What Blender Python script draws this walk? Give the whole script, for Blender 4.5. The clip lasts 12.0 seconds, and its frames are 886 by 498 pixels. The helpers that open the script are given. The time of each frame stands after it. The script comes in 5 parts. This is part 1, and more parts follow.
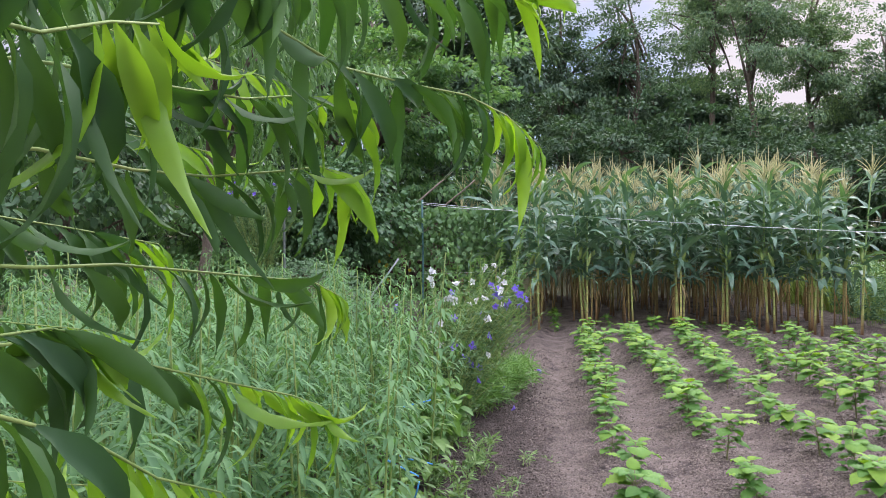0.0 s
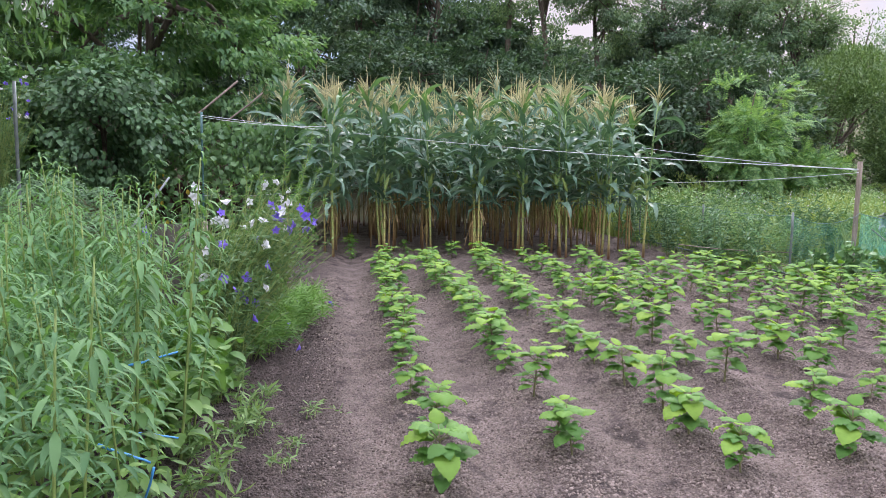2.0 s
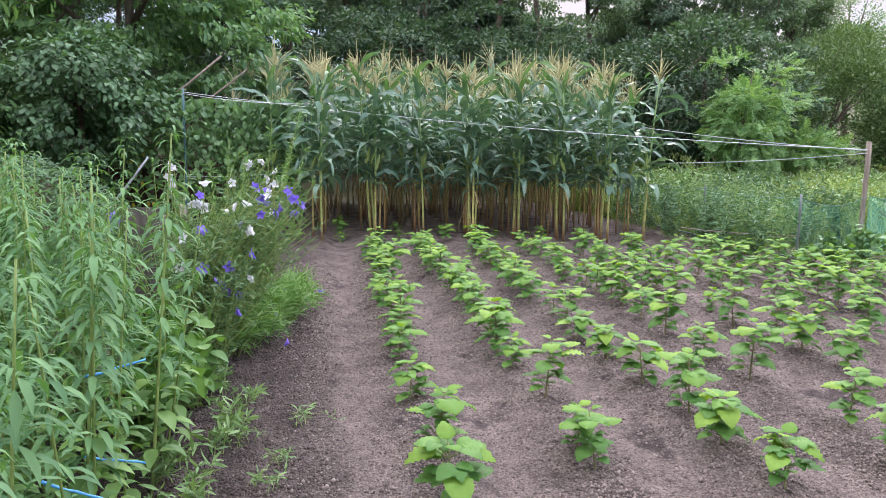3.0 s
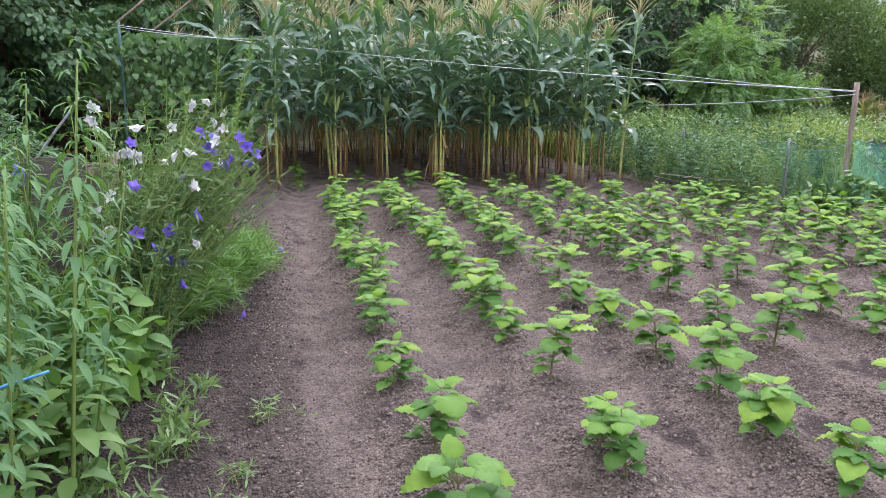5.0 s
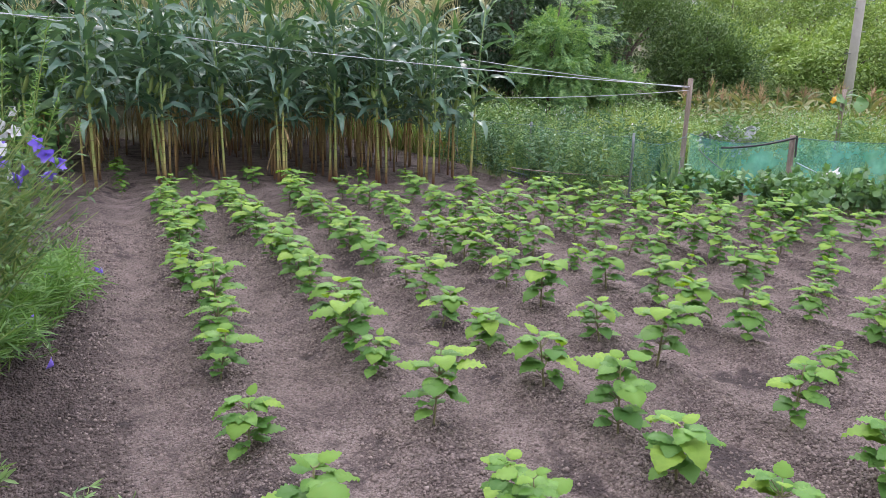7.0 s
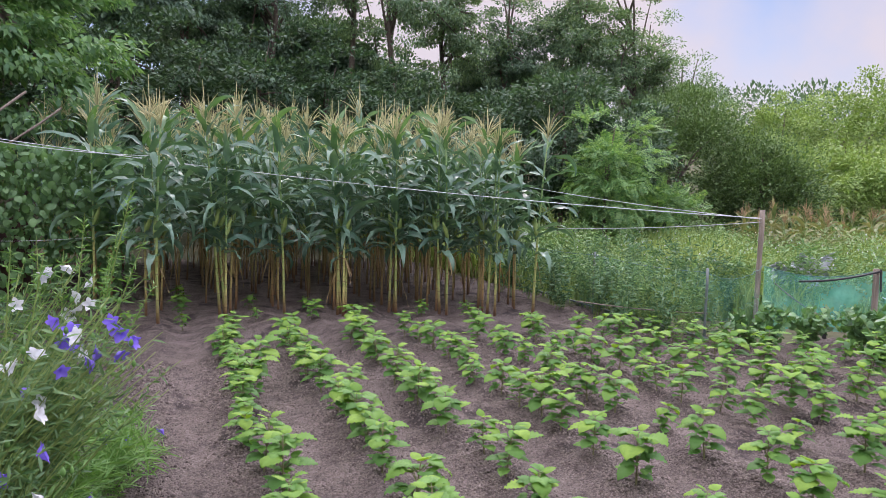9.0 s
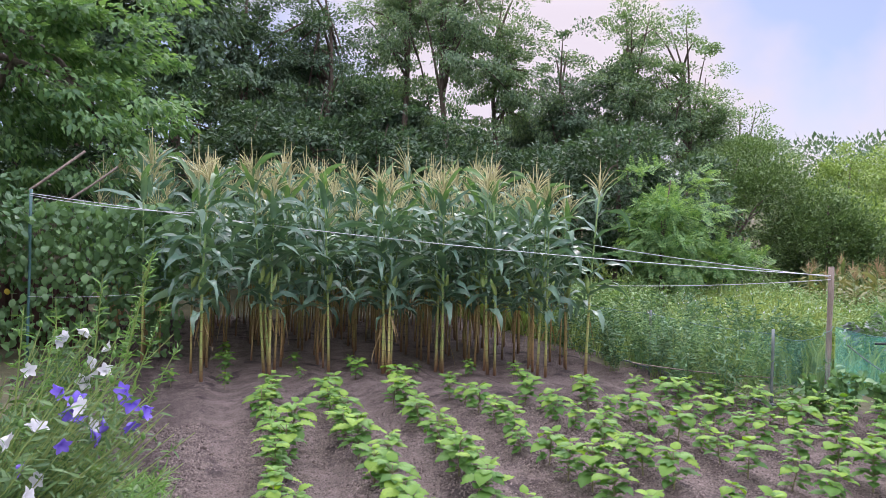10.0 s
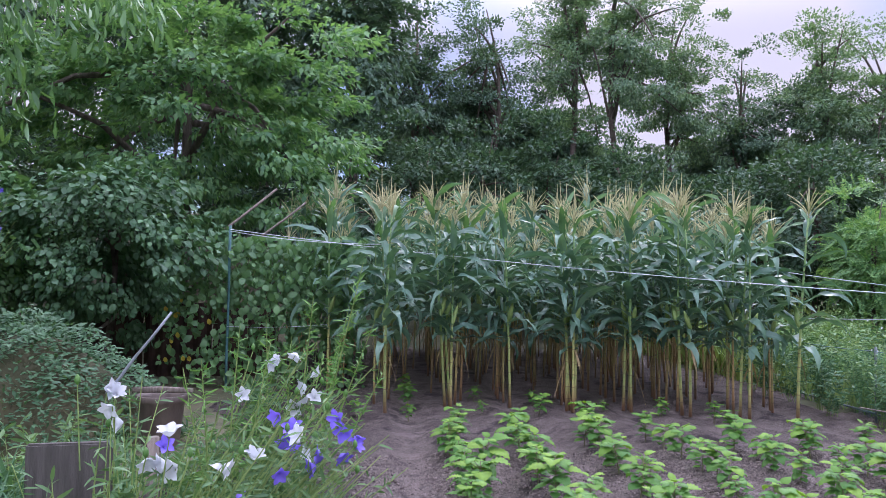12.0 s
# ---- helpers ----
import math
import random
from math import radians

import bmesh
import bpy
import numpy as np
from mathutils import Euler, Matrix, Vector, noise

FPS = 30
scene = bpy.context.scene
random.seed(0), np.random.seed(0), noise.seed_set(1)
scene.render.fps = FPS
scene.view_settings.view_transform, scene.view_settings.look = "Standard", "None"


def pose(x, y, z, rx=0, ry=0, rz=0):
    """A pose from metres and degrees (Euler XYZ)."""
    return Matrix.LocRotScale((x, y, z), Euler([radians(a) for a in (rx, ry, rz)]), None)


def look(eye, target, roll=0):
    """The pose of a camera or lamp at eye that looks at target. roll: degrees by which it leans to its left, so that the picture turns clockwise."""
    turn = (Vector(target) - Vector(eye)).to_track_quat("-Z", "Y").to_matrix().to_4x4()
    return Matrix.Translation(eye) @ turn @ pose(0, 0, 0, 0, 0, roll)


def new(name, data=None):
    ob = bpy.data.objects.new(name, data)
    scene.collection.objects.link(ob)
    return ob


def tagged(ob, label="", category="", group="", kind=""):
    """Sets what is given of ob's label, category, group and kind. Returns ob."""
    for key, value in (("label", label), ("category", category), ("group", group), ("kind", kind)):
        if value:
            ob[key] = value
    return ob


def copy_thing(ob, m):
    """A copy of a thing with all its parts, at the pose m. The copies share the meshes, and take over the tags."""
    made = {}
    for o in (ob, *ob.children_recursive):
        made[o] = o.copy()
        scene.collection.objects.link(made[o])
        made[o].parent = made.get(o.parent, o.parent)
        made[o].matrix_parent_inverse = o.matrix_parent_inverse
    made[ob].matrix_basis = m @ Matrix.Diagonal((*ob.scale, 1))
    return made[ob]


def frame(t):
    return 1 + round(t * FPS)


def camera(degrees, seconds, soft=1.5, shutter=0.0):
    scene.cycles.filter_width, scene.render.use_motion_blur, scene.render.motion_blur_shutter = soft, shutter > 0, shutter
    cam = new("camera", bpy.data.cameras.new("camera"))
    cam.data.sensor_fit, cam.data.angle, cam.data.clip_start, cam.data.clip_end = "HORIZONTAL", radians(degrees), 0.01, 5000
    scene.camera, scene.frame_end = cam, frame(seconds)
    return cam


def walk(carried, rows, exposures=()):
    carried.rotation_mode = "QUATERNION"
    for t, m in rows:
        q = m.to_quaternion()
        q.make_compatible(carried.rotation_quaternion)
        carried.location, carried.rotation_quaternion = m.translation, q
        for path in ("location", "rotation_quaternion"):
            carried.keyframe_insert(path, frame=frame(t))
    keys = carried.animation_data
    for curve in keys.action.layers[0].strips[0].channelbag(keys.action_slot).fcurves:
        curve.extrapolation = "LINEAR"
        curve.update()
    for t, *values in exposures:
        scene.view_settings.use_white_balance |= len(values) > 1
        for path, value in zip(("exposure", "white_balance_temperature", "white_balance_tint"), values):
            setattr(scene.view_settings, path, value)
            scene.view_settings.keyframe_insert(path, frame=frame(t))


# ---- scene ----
cam = camera(62.5, 12.0, 0.8)
PATH = [
    (0, (0.32, -0.388, 1.26), (0.142, 1.604, 1.24), -0.5),
    (0.5, (0.323, -0.2, 1.231), (0.413, 1.796, 1.146), -0.1),
    (1, (0.314, -0.033, 1.218), (0.593, 1.943, 1.081), 0.4),
    (1.5, (0.358, 0.162, 1.206), (0.702, 2.124, 1.026), 0.5),
    (2, (0.401, 0.343, 1.172), (0.768, 2.297, 0.954), 0.6),
    (2.5, (0.379, 0.548, 1.162), (0.763, 2.496, 0.917), 0.6),
    (3, (0.397, 0.704, 1.162), (0.796, 2.645, 0.892), 0.7),
    (3.2, (0.43, 0.78, 1.161), (0.836, 2.718, 0.878), 0.8),
    (4.8, (0.379, 1.234, 1.141), (0.864, 3.129, 0.725), 1.0),
    (5, (0.394, 1.275, 1.139), (0.904, 3.163, 0.72), 0.8),
    (5.5, (0.463, 1.394, 1.146), (1.062, 3.251, 0.704), 0.9),
    (6, (0.503, 1.502, 1.118), (1.221, 3.312, 0.66), 1.1),
    (6.5, (0.467, 1.638, 1.128), (1.318, 3.387, 0.662), 1.4),
    (6.7, (0.446, 1.678, 1.148), (1.342, 3.405, 0.684), 1.5),
    (8.3, (0.49, 1.921, 1.362), (1.385, 3.69, 1.099), 1.6),
    (8.5, (0.46, 1.969, 1.378), (1.333, 3.754, 1.148), 1.6),
    (9, (0.401, 2.056, 1.408), (1.209, 3.879, 1.254), 1.5),
    (9.5, (0.447, 2.138, 1.43), (1.185, 3.995, 1.35), 1.4),
    (10, (0.551, 2.223, 1.429), (1.22, 4.108, 1.42), 1.4),
    (10.5, (0.541, 2.28, 1.417), (1.158, 4.182, 1.463), 1.4),
    (11, (0.454, 2.367, 1.433), (1.033, 4.28, 1.509), 1.3),
    (11.5, (0.422, 2.471, 1.418), (0.911, 4.408, 1.51), 1.1),
    (12, (0.423, 2.533, 1.368), (0.659, 4.518, 1.447), 1.0),
]
walk(cam, [(t, look(eye, target, roll)) for t, eye, target, roll in PATH], [(0, 0.80, 6400, 16), (0.5, 0.68, 6350, 18), (1, 0.66, 6350, 19), (3, 0.90, 6350, 17), (5, 0.74, 6400, 17), (6.5, 0.68, 6400, 18), (8.5, 0.40, 6400, 20), (9.5, 0.70, 6400, 22), (10.5, 0.70, 6200, 23), (11.5, 0.68, 5900, 25), (12, 0.62, 5650, 24)])

# ---- light ----
world = bpy.data.worlds.new("sky")
scene.world = world
world.use_nodes = True
wn, wl = world.node_tree.nodes, world.node_tree.links
wn.clear()
sky = wn.new("ShaderNodeTexSky")
sky.sky_type = "NISHITA"
sky.sun_disc = False
sky.sun_elevation, sky.sun_rotation = radians(38), radians(28)
sky.air_density, sky.dust_density, sky.ozone_density = 1.0, 0.3, 2.0
coord = wn.new("ShaderNodeTexCoord")
cloud = wn.new("ShaderNodeTexNoise")
cloud.inputs["Scale"].default_value = 2.2
cloud.inputs["Detail"].default_value = 6.0
cloud.inputs["Roughness"].default_value = 0.5
ramp = wn.new("ShaderNodeValToRGB")
ramp.color_ramp.elements[0].position, ramp.color_ramp.elements[0].color = 0.39, (0.33, 0.33, 0.33, 1)
ramp.color_ramp.elements[1].position, ramp.color_ramp.elements[1].color = 0.53, (1, 1, 1, 1)
mix = wn.new("ShaderNodeMix")
mix.data_type = "RGBA"
mix.inputs["B"].default_value = (5.95, 5.65, 5.95, 1)
height = wn.new("ShaderNodeSeparateXYZ")
rise = wn.new("ShaderNodeMapRange")
rise.interpolation_type = "SMOOTHSTEP"
for key, v in (("From Min", 0.30), ("From Max", 0.58), ("To Min", 0.88), ("To Max", 4.0)):
    rise.inputs[key].default_value = v
lift = wn.new("ShaderNodeVectorMath")
lift.operation = "SCALE"
back = wn.new("ShaderNodeBackground")
back.inputs["Strength"].default_value = 0.10
wout = wn.new("ShaderNodeOutputWorld")
wl.new(coord.outputs["Generated"], cloud.inputs["Vector"])
wl.new(cloud.outputs["Fac"], ramp.inputs["Fac"])
wl.new(ramp.outputs["Color"], mix.inputs["Factor"])
thin = wn.new("ShaderNodeVectorMath")
thin.operation = "MULTIPLY"
thin.inputs[1].default_value = (0.62, 0.72, 0.85)
wl.new(sky.outputs["Color"], thin.inputs[0])
wl.new(thin.outputs["Vector"], mix.inputs["A"])
wl.new(coord.outputs["Generated"], height.inputs["Vector"])
wl.new(height.outputs["Z"], rise.inputs["Value"])
wl.new(mix.outputs["Result"], lift.inputs[0])
wl.new(rise.outputs["Result"], lift.inputs["Scale"])
wl.new(lift.outputs["Vector"], back.inputs["Color"])
wl.new(back.outputs["Background"], wout.inputs["Surface"])

sun = new("sun", bpy.data.lights.new("sun", "SUN"))
sun.data.energy, sun.data.angle, sun.data.color = 1.1, radians(25), (1.0, 0.96, 0.90)
sun.matrix_world = look((0, 0, 0), (-math.sin(radians(28)) * math.cos(radians(38)), -math.cos(radians(28)) * math.cos(radians(38)), -math.sin(radians(38))))


# ---- materials ----
def principled(name, rough=0.6, metal=0.0):
    m = bpy.data.materials.new(name)
    m.use_nodes = True
    b = m.node_tree.nodes["Principled BSDF"]
    b.inputs["Roughness"].default_value = rough
    b.inputs["Metallic"].default_value = metal
    return m, m.node_tree.nodes, m.node_tree.links, b


def colour_mix(n, l, fac, a, b):
    mx = n.new("ShaderNodeMix")
    mx.data_type = "RGBA"
    for key, v in (("A", a), ("B", b)):
        if isinstance(v, tuple):
            mx.inputs[key].default_value = (*v, 1)
        else:
            l.new(v, mx.inputs[key])
    if isinstance(fac, float):
        mx.inputs["Factor"].default_value = fac
    else:
        l.new(fac, mx.inputs["Factor"])
    return mx.outputs["Result"]


def noise_out(n, l, scale, detail=4.0, rough=0.55, low=0.35, high=0.65, stretch=None):
    co = n.new("ShaderNodeTexCoord")
    tex = n.new("ShaderNodeTexNoise")
    tex.inputs["Scale"].default_value, tex.inputs["Detail"].default_value, tex.inputs["Roughness"].default_value = scale, detail, rough
    if stretch:
        mp = n.new("ShaderNodeMapping")
        mp.inputs["Scale"].default_value = stretch
        l.new(co.outputs["Object"], mp.inputs["Vector"])
        l.new(mp.outputs["Vector"], tex.inputs["Vector"])
    else:
        l.new(co.outputs["Object"], tex.inputs["Vector"])
    mr = n.new("ShaderNodeMapRange")
    mr.inputs["From Min"].default_value, mr.inputs["From Max"].default_value = low, high
    l.new(tex.outputs["Fac"], mr.inputs["Value"])
    return mr.outputs["Result"]


def add_bump(n, l, b, height, strength, distance):
    bp = n.new("ShaderNodeBump")
    bp.inputs["Strength"].default_value, bp.inputs["Distance"].default_value = strength, distance
    l.new(height, bp.inputs["Height"])
    l.new(bp.outputs["Normal"], b.inputs["Normal"])


def leaf_mat(name, dark, light, trans=0.3, rough=0.5, by="island", patch=1.2, glow=(1.3, 1.25, 0.5)):
    """A leaf: colour by piece and by patches, some light let through."""
    m, n, l, b = principled(name, rough)
    if by == "island":
        rnd = n.new("ShaderNodeNewGeometry").outputs["Random Per Island"]
    else:
        rnd = n.new("ShaderNodeObjectInfo").outputs["Random"]
    c = colour_mix(n, l, rnd, dark, light)
    pt = noise_out(n, l, patch, 3.0)
    half = tuple((d * 0.55 + q * 0.45) * 0.8 for d, q in zip(dark, light))
    mul = n.new("ShaderNodeMath")
    mul.operation = "MULTIPLY"
    mul.inputs[1].default_value = 0.55
    l.new(pt, mul.inputs[0])
    c = colour_mix(n, l, mul.outputs[0], c, half)
    l.new(c, b.inputs["Base Color"])
    b.inputs["Specular IOR Level"].default_value = 0.4
    tr = n.new("ShaderNodeBsdfTranslucent")
    tint = n.new("ShaderNodeMix")
    tint.data_type, tint.blend_type = "RGBA", "MULTIPLY"
    tint.inputs["Factor"].default_value = 1.0
    tint.inputs["B"].default_value = (*glow, 1)
    l.new(c, tint.inputs["A"])
    l.new(tint.outputs["Result"], tr.inputs["Color"])
    ms = n.new("ShaderNodeMixShader")
    ms.inputs["Fac"].default_value = trans
    l.new(b.outputs["BSDF"], ms.inputs[1])
    l.new(tr.outputs["BSDF"], ms.inputs[2])
    l.new(ms.outputs["Shader"], n["Material Output"].inputs["Surface"])
    return m


def plain_mat(name, a, b2, rough=0.7, scale=8.0, bump=0.3, dist=0.004, metal=0.0, stretch=None):
    m, n, l, b = principled(name, rough, metal)
    big = noise_out(n, l, scale, 5.0, 0.6, 0.3, 0.7, stretch)
    l.new(colour_mix(n, l, big, a, b2), b.inputs["Base Color"])
    fine = noise_out(n, l, scale * 9, 4.0, 0.6, 0.2, 0.8, stretch)
    add_bump(n, l, b, fine, bump, dist)
    return m


def soil_mat():
    """Sandy soil: dark grit on the ridges, pale trodden furrows, damp spots, a dark streaked path."""
    m, n, l, b = principled("garden_soil", 0.95)
    co = n.new("ShaderNodeTexCoord")

    def calc(op, x, y=None, z=None):
        q = n.new("ShaderNodeMath")
        q.operation = op
        for k, v in enumerate((x, y, z)):
            if v is None:
                continue
            if isinstance(v, float):
                q.inputs[k].default_value = v
            else:
                l.new(v, q.inputs[k])
        return q.outputs[0]

    def grains(scale):
        v = n.new("ShaderNodeTexVoronoi")
        v.inputs["Scale"].default_value = scale
        l.new(co.outputs["Object"], v.inputs["Vector"])
        sep = n.new("ShaderNodeSeparateXYZ")
        l.new(v.outputs["Color"], sep.inputs["Vector"])
        return v.outputs["Distance"], sep.outputs["X"]

    fine_d, fine_c = grains(150.0)
    mid_d, mid_c = grains(80.0)
    where = n.new("ShaderNodeSeparateXYZ")
    l.new(co.outputs["Object"], where.inputs["Vector"])
    # 1 on the ridge of a row, 0 in the furrow between two
    phase = calc("MULTIPLY_ADD", where.outputs["Y"], -0.6305, calc("MULTIPLY_ADD", where.outputs["X"], 10.871, -7.577))
    ridge = calc("MULTIPLY_ADD", calc("COSINE", phase), 0.5, 0.5)
    wander = noise_out(n, l, 4.5, 6.0, 0.7, 0.3, 0.7)
    gritty = n.new("ShaderNodeMapRange")
    gritty.inputs["From Min"].default_value, gritty.inputs["From Max"].default_value = 0.2, 0.95
    l.new(calc("MULTIPLY_ADD", ridge, 0.24, calc("MULTIPLY", wander, 0.95)), gritty.inputs["Value"])
    grit = colour_mix(n, l, fine_c, (0.03, 0.025, 0.024), (0.21, 0.175, 0.16))
    grit = colour_mix(n, l, calc("MULTIPLY", mid_c, 0.5), grit, (0.12, 0.097, 0.088))
    trod = colour_mix(n, l, fine_c, (0.15, 0.122, 0.112), (0.36, 0.308, 0.282))
    trod = colour_mix(n, l, calc("MULTIPLY", noise_out(n, l, 14.0, 6.0, 0.7, 0.4, 0.7), 0.5), trod, (0.19, 0.155, 0.142))
    c = colour_mix(n, l, gritty.outputs["Result"], trod, grit)
    wet = noise_out(n, l, 3.1, 4.0, 0.6, 0.57, 0.64, (1.0, 0.65, 1.0))
    c = colour_mix(n, l, calc("MULTIPLY", wet, 0.8), c, (0.055, 0.047, 0.048))
    track = n.new("ShaderNodeMapRange")
    track.interpolation_type = "SMOOTHSTEP"
    track.inputs["From Min"].default_value, track.inputs["From Max"].default_value = 0.74, 0.34
    l.new(where.outputs["X"], track.inputs["Value"])
    damp = calc("MULTIPLY", track.outputs["Result"], noise_out(n, l, 2.2, 5.0, 0.65, 0.22, 0.56))
    streak = noise_out(n, l, 9.0, 6.0, 0.7, 0.40, 0.60, (1.0, 0.12, 1.0))
    damp = calc("MULTIPLY", damp, calc("MULTIPLY_ADD", streak, 0.55, 0.55))
    c = colour_mix(n, l, calc("MULTIPLY", damp, 0.97), c, (0.062, 0.052, 0.05))
    l.new(c, b.inputs["Base Color"])
    b.inputs["Specular IOR Level"].default_value = 0.15
    bp = n.new("ShaderNodeBump")
    bp.invert = True
    bp.inputs["Strength"].default_value, bp.inputs["Distance"].default_value = 1.0, 0.014
    l.new(calc("MULTIPLY_ADD", mid_d, 1.6, fine_d), bp.inputs["Height"])
    l.new(bp.outputs["Normal"], b.inputs["Normal"])
    return m


SOIL = soil_mat()
WILD = plain_mat("wild_ground", (0.05, 0.062, 0.028), (0.12, 0.11, 0.06), 0.95, 1.5, 0.6, 0.02)
CLOD = leaf_mat("soil_crumbs", (0.075, 0.06, 0.053), (0.30, 0.255, 0.23), 0.0, 0.95, "island", 3.0)
CLOD_DAMP = leaf_mat("damp_soil_crumbs", (0.04, 0.033, 0.031), (0.145, 0.12, 0.11), 0.0, 0.95, "island", 3.0)
BARK = plain_mat("bark", (0.07, 0.055, 0.045), (0.17, 0.14, 0.115), 0.9, 5.0, 0.8, 0.02, 0.0, (3, 3, 0.6))
WOOD = plain_mat("weathered_wood", (0.13, 0.105, 0.088), (0.29, 0.25, 0.21), 0.85, 9.0, 0.5, 0.006, 0.0, (6, 6, 0.5))
OLDWOOD = plain_mat("dark_board_wood", (0.05, 0.045, 0.04), (0.12, 0.11, 0.10), 0.85, 9.0, 0.5, 0.006, 0.0, (6, 6, 0.5))
CONCRETE = plain_mat("pole_concrete", (0.42, 0.41, 0.40), (0.56, 0.55, 0.53), 0.85, 3.0)
ROPE = plain_mat("white_rope", (0.48, 0.52, 0.58), (0.68, 0.71, 0.75), 0.7, 30.0)
BLUECORD = plain_mat("blue_cord", (0.03, 0.22, 0.55), (0.08, 0.36, 0.72), 0.5, 30.0)
STAKE = plain_mat("green_stake", (0.03, 0.10, 0.105), (0.08, 0.19, 0.19), 0.5, 12.0)
METAL = plain_mat("dull_metal", (0.10, 0.13, 0.13), (0.22, 0.25, 0.25), 0.5, 10.0, 0.2, 0.002, 0.5)
RUST = plain_mat("rusted_sheet", (0.03, 0.019, 0.015), (0.085, 0.045, 0.033), 0.8, 4.0)
TUBMAT = plain_mat("brown_tub", (0.075, 0.055, 0.045), (0.16, 0.13, 0.11), 0.6, 5.0)
PIPE = plain_mat("grey_pipe", (0.25, 0.28, 0.32), (0.4, 0.44, 0.48), 0.4, 12.0)
RAILMAT = plain_mat("rail_steel", (0.35, 0.37, 0.4), (0.5, 0.52, 0.55), 0.5, 4.0, 0.1, 0.002, 0.3)
L_CORN = leaf_mat("corn_leaf", (0.07, 0.155, 0.115), (0.18, 0.30, 0.225), 0.24, 0.34, "object", 4.0, (1.2, 1.3, 0.5))
L_TASSEL = leaf_mat("corn_tassel", (0.48, 0.49, 0.27), (0.68, 0.65, 0.40), 0.3, 0.7, "object", 6.0, (1, 1, 0.8))
L_TASSEL_OLD = leaf_mat("old_corn_tassel", (0.40, 0.29, 0.17), (0.56, 0.43, 0.27), 0.3, 0.7, "object", 6.0, (1, 1, 0.8))
L_SEED = leaf_mat("seedling_leaf", (0.10, 0.25, 0.04), (0.25, 0.42, 0.064), 0.36, 0.66, "object", 30.0, (1.3, 1.3, 0.4))
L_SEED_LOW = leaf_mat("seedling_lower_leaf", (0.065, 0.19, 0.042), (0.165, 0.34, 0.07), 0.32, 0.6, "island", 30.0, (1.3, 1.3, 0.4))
L_SESAME = leaf_mat("sesame_leaf", (0.07, 0.185, 0.08), (0.16, 0.32, 0.13), 0.3, 0.66, "island", 3.0)
L_SESAME_LOW = leaf_mat("sesame_lower_leaf", (0.085, 0.20, 0.06), (0.19, 0.34, 0.09), 0.3, 0.56, "island", 3.0)
L_PEACH = leaf_mat("peach_leaf", (0.025, 0.08, 0.035), (0.07, 0.165, 0.045), 0.34, 0.62, "object", 12.0, (1.4, 1.4, 0.3))
L_PEACH_TIP = leaf_mat("young_peach_leaf", (0.13, 0.30, 0.035), (0.27, 0.47, 0.05), 0.42, 0.42, "object", 12.0, (1.3, 1.3, 0.3))
L_CORN_TOP = leaf_mat("young_corn_leaf", (0.075, 0.17, 0.085), (0.17, 0.30, 0.13), 0.32, 0.42, "object", 4.0, (1.2, 1.3, 0.5))
L_CORN_DRY = leaf_mat("dry_corn_leaf", (0.24, 0.17, 0.08), (0.42, 0.33, 0.17), 0.2, 0.7, "object", 6.0, (1.1, 1.0, 0.7))
L_CORN_FAR = leaf_mat("ripe_corn_leaf", (0.13, 0.20, 0.09), (0.38, 0.37, 0.19), 0.3, 0.6, "island", 3.0, (1.2, 1.1, 0.5))
L_BELL = leaf_mat("balloon_flower_leaf", (0.06, 0.14, 0.06), (0.16, 0.285, 0.11), 0.28, 0.5, "island", 3.0)
L_LOCUST = leaf_mat("locust_leaf", (0.07, 0.175, 0.088), (0.215, 0.395, 0.178), 0.42, 0.5, "island", 0.5)
L_LOCUST_YOUNG = leaf_mat("young_locust_leaf", (0.095, 0.225, 0.10), (0.28, 0.47, 0.20), 0.42, 0.5, "island", 0.5)
# Extra blue in the next two leaf colours stands in for distance haze.
L_FOREST = leaf_mat("forest_leaf", (0.065, 0.13, 0.095), (0.14, 0.24, 0.16), 0.32, 0.5, "island", 0.4)
L_AIRY = leaf_mat("airy_tree_leaf", (0.09, 0.175, 0.12), (0.25, 0.39, 0.245), 0.42, 0.5, "island", 0.5)
L_UNDER = leaf_mat("understorey_leaf", (0.034, 0.08, 0.052), (0.095, 0.18, 0.105), 0.3, 0.5, "island", 0.7)
L_MEADOW = leaf_mat("meadow_grass", (0.16, 0.25, 0.075), (0.33, 0.44, 0.15), 0.3, 0.6, "island", 0.6)
L_BUSH = leaf_mat("dark_bush_leaf", (0.055, 0.135, 0.07), (0.13, 0.255, 0.125), 0.24, 0.5, "island", 1.0)
L_WILLOW = leaf_mat("willow_leaf", (0.055, 0.12, 0.052), (0.165, 0.275, 0.105), 0.3, 0.5, "island", 0.5)
L_LIGHT = leaf_mat("light_tree_leaf", (0.14, 0.25, 0.075), (0.31, 0.45, 0.15), 0.3, 0.5, "island", 0.35)
L_WEED = leaf_mat("weed_leaf", (0.10, 0.20, 0.085), (0.23, 0.38, 0.15), 0.3, 0.55, "island", 0.7)
L_VINE = leaf_mat("vine_leaf", (0.08, 0.18, 0.085), (0.16, 0.31, 0.12), 0.3, 0.45, "island", 1.5)
L_FEATHER = leaf_mat("feathery_leaf", (0.085, 0.21, 0.055), (0.19, 0.37, 0.10), 0.3, 0.55, "island", 3.0)
L_YELLOW = leaf_mat("yellowing_leaf", (0.40, 0.36, 0.05), (0.55, 0.42, 0.06), 0.3, 0.5, "island", 3.0)
P_ORANGE = leaf_mat("squash_petal", (0.72, 0.36, 0.03), (0.82, 0.48, 0.06), 0.3, 0.5, "object", 30.0, (1.1, 1, 0.5))
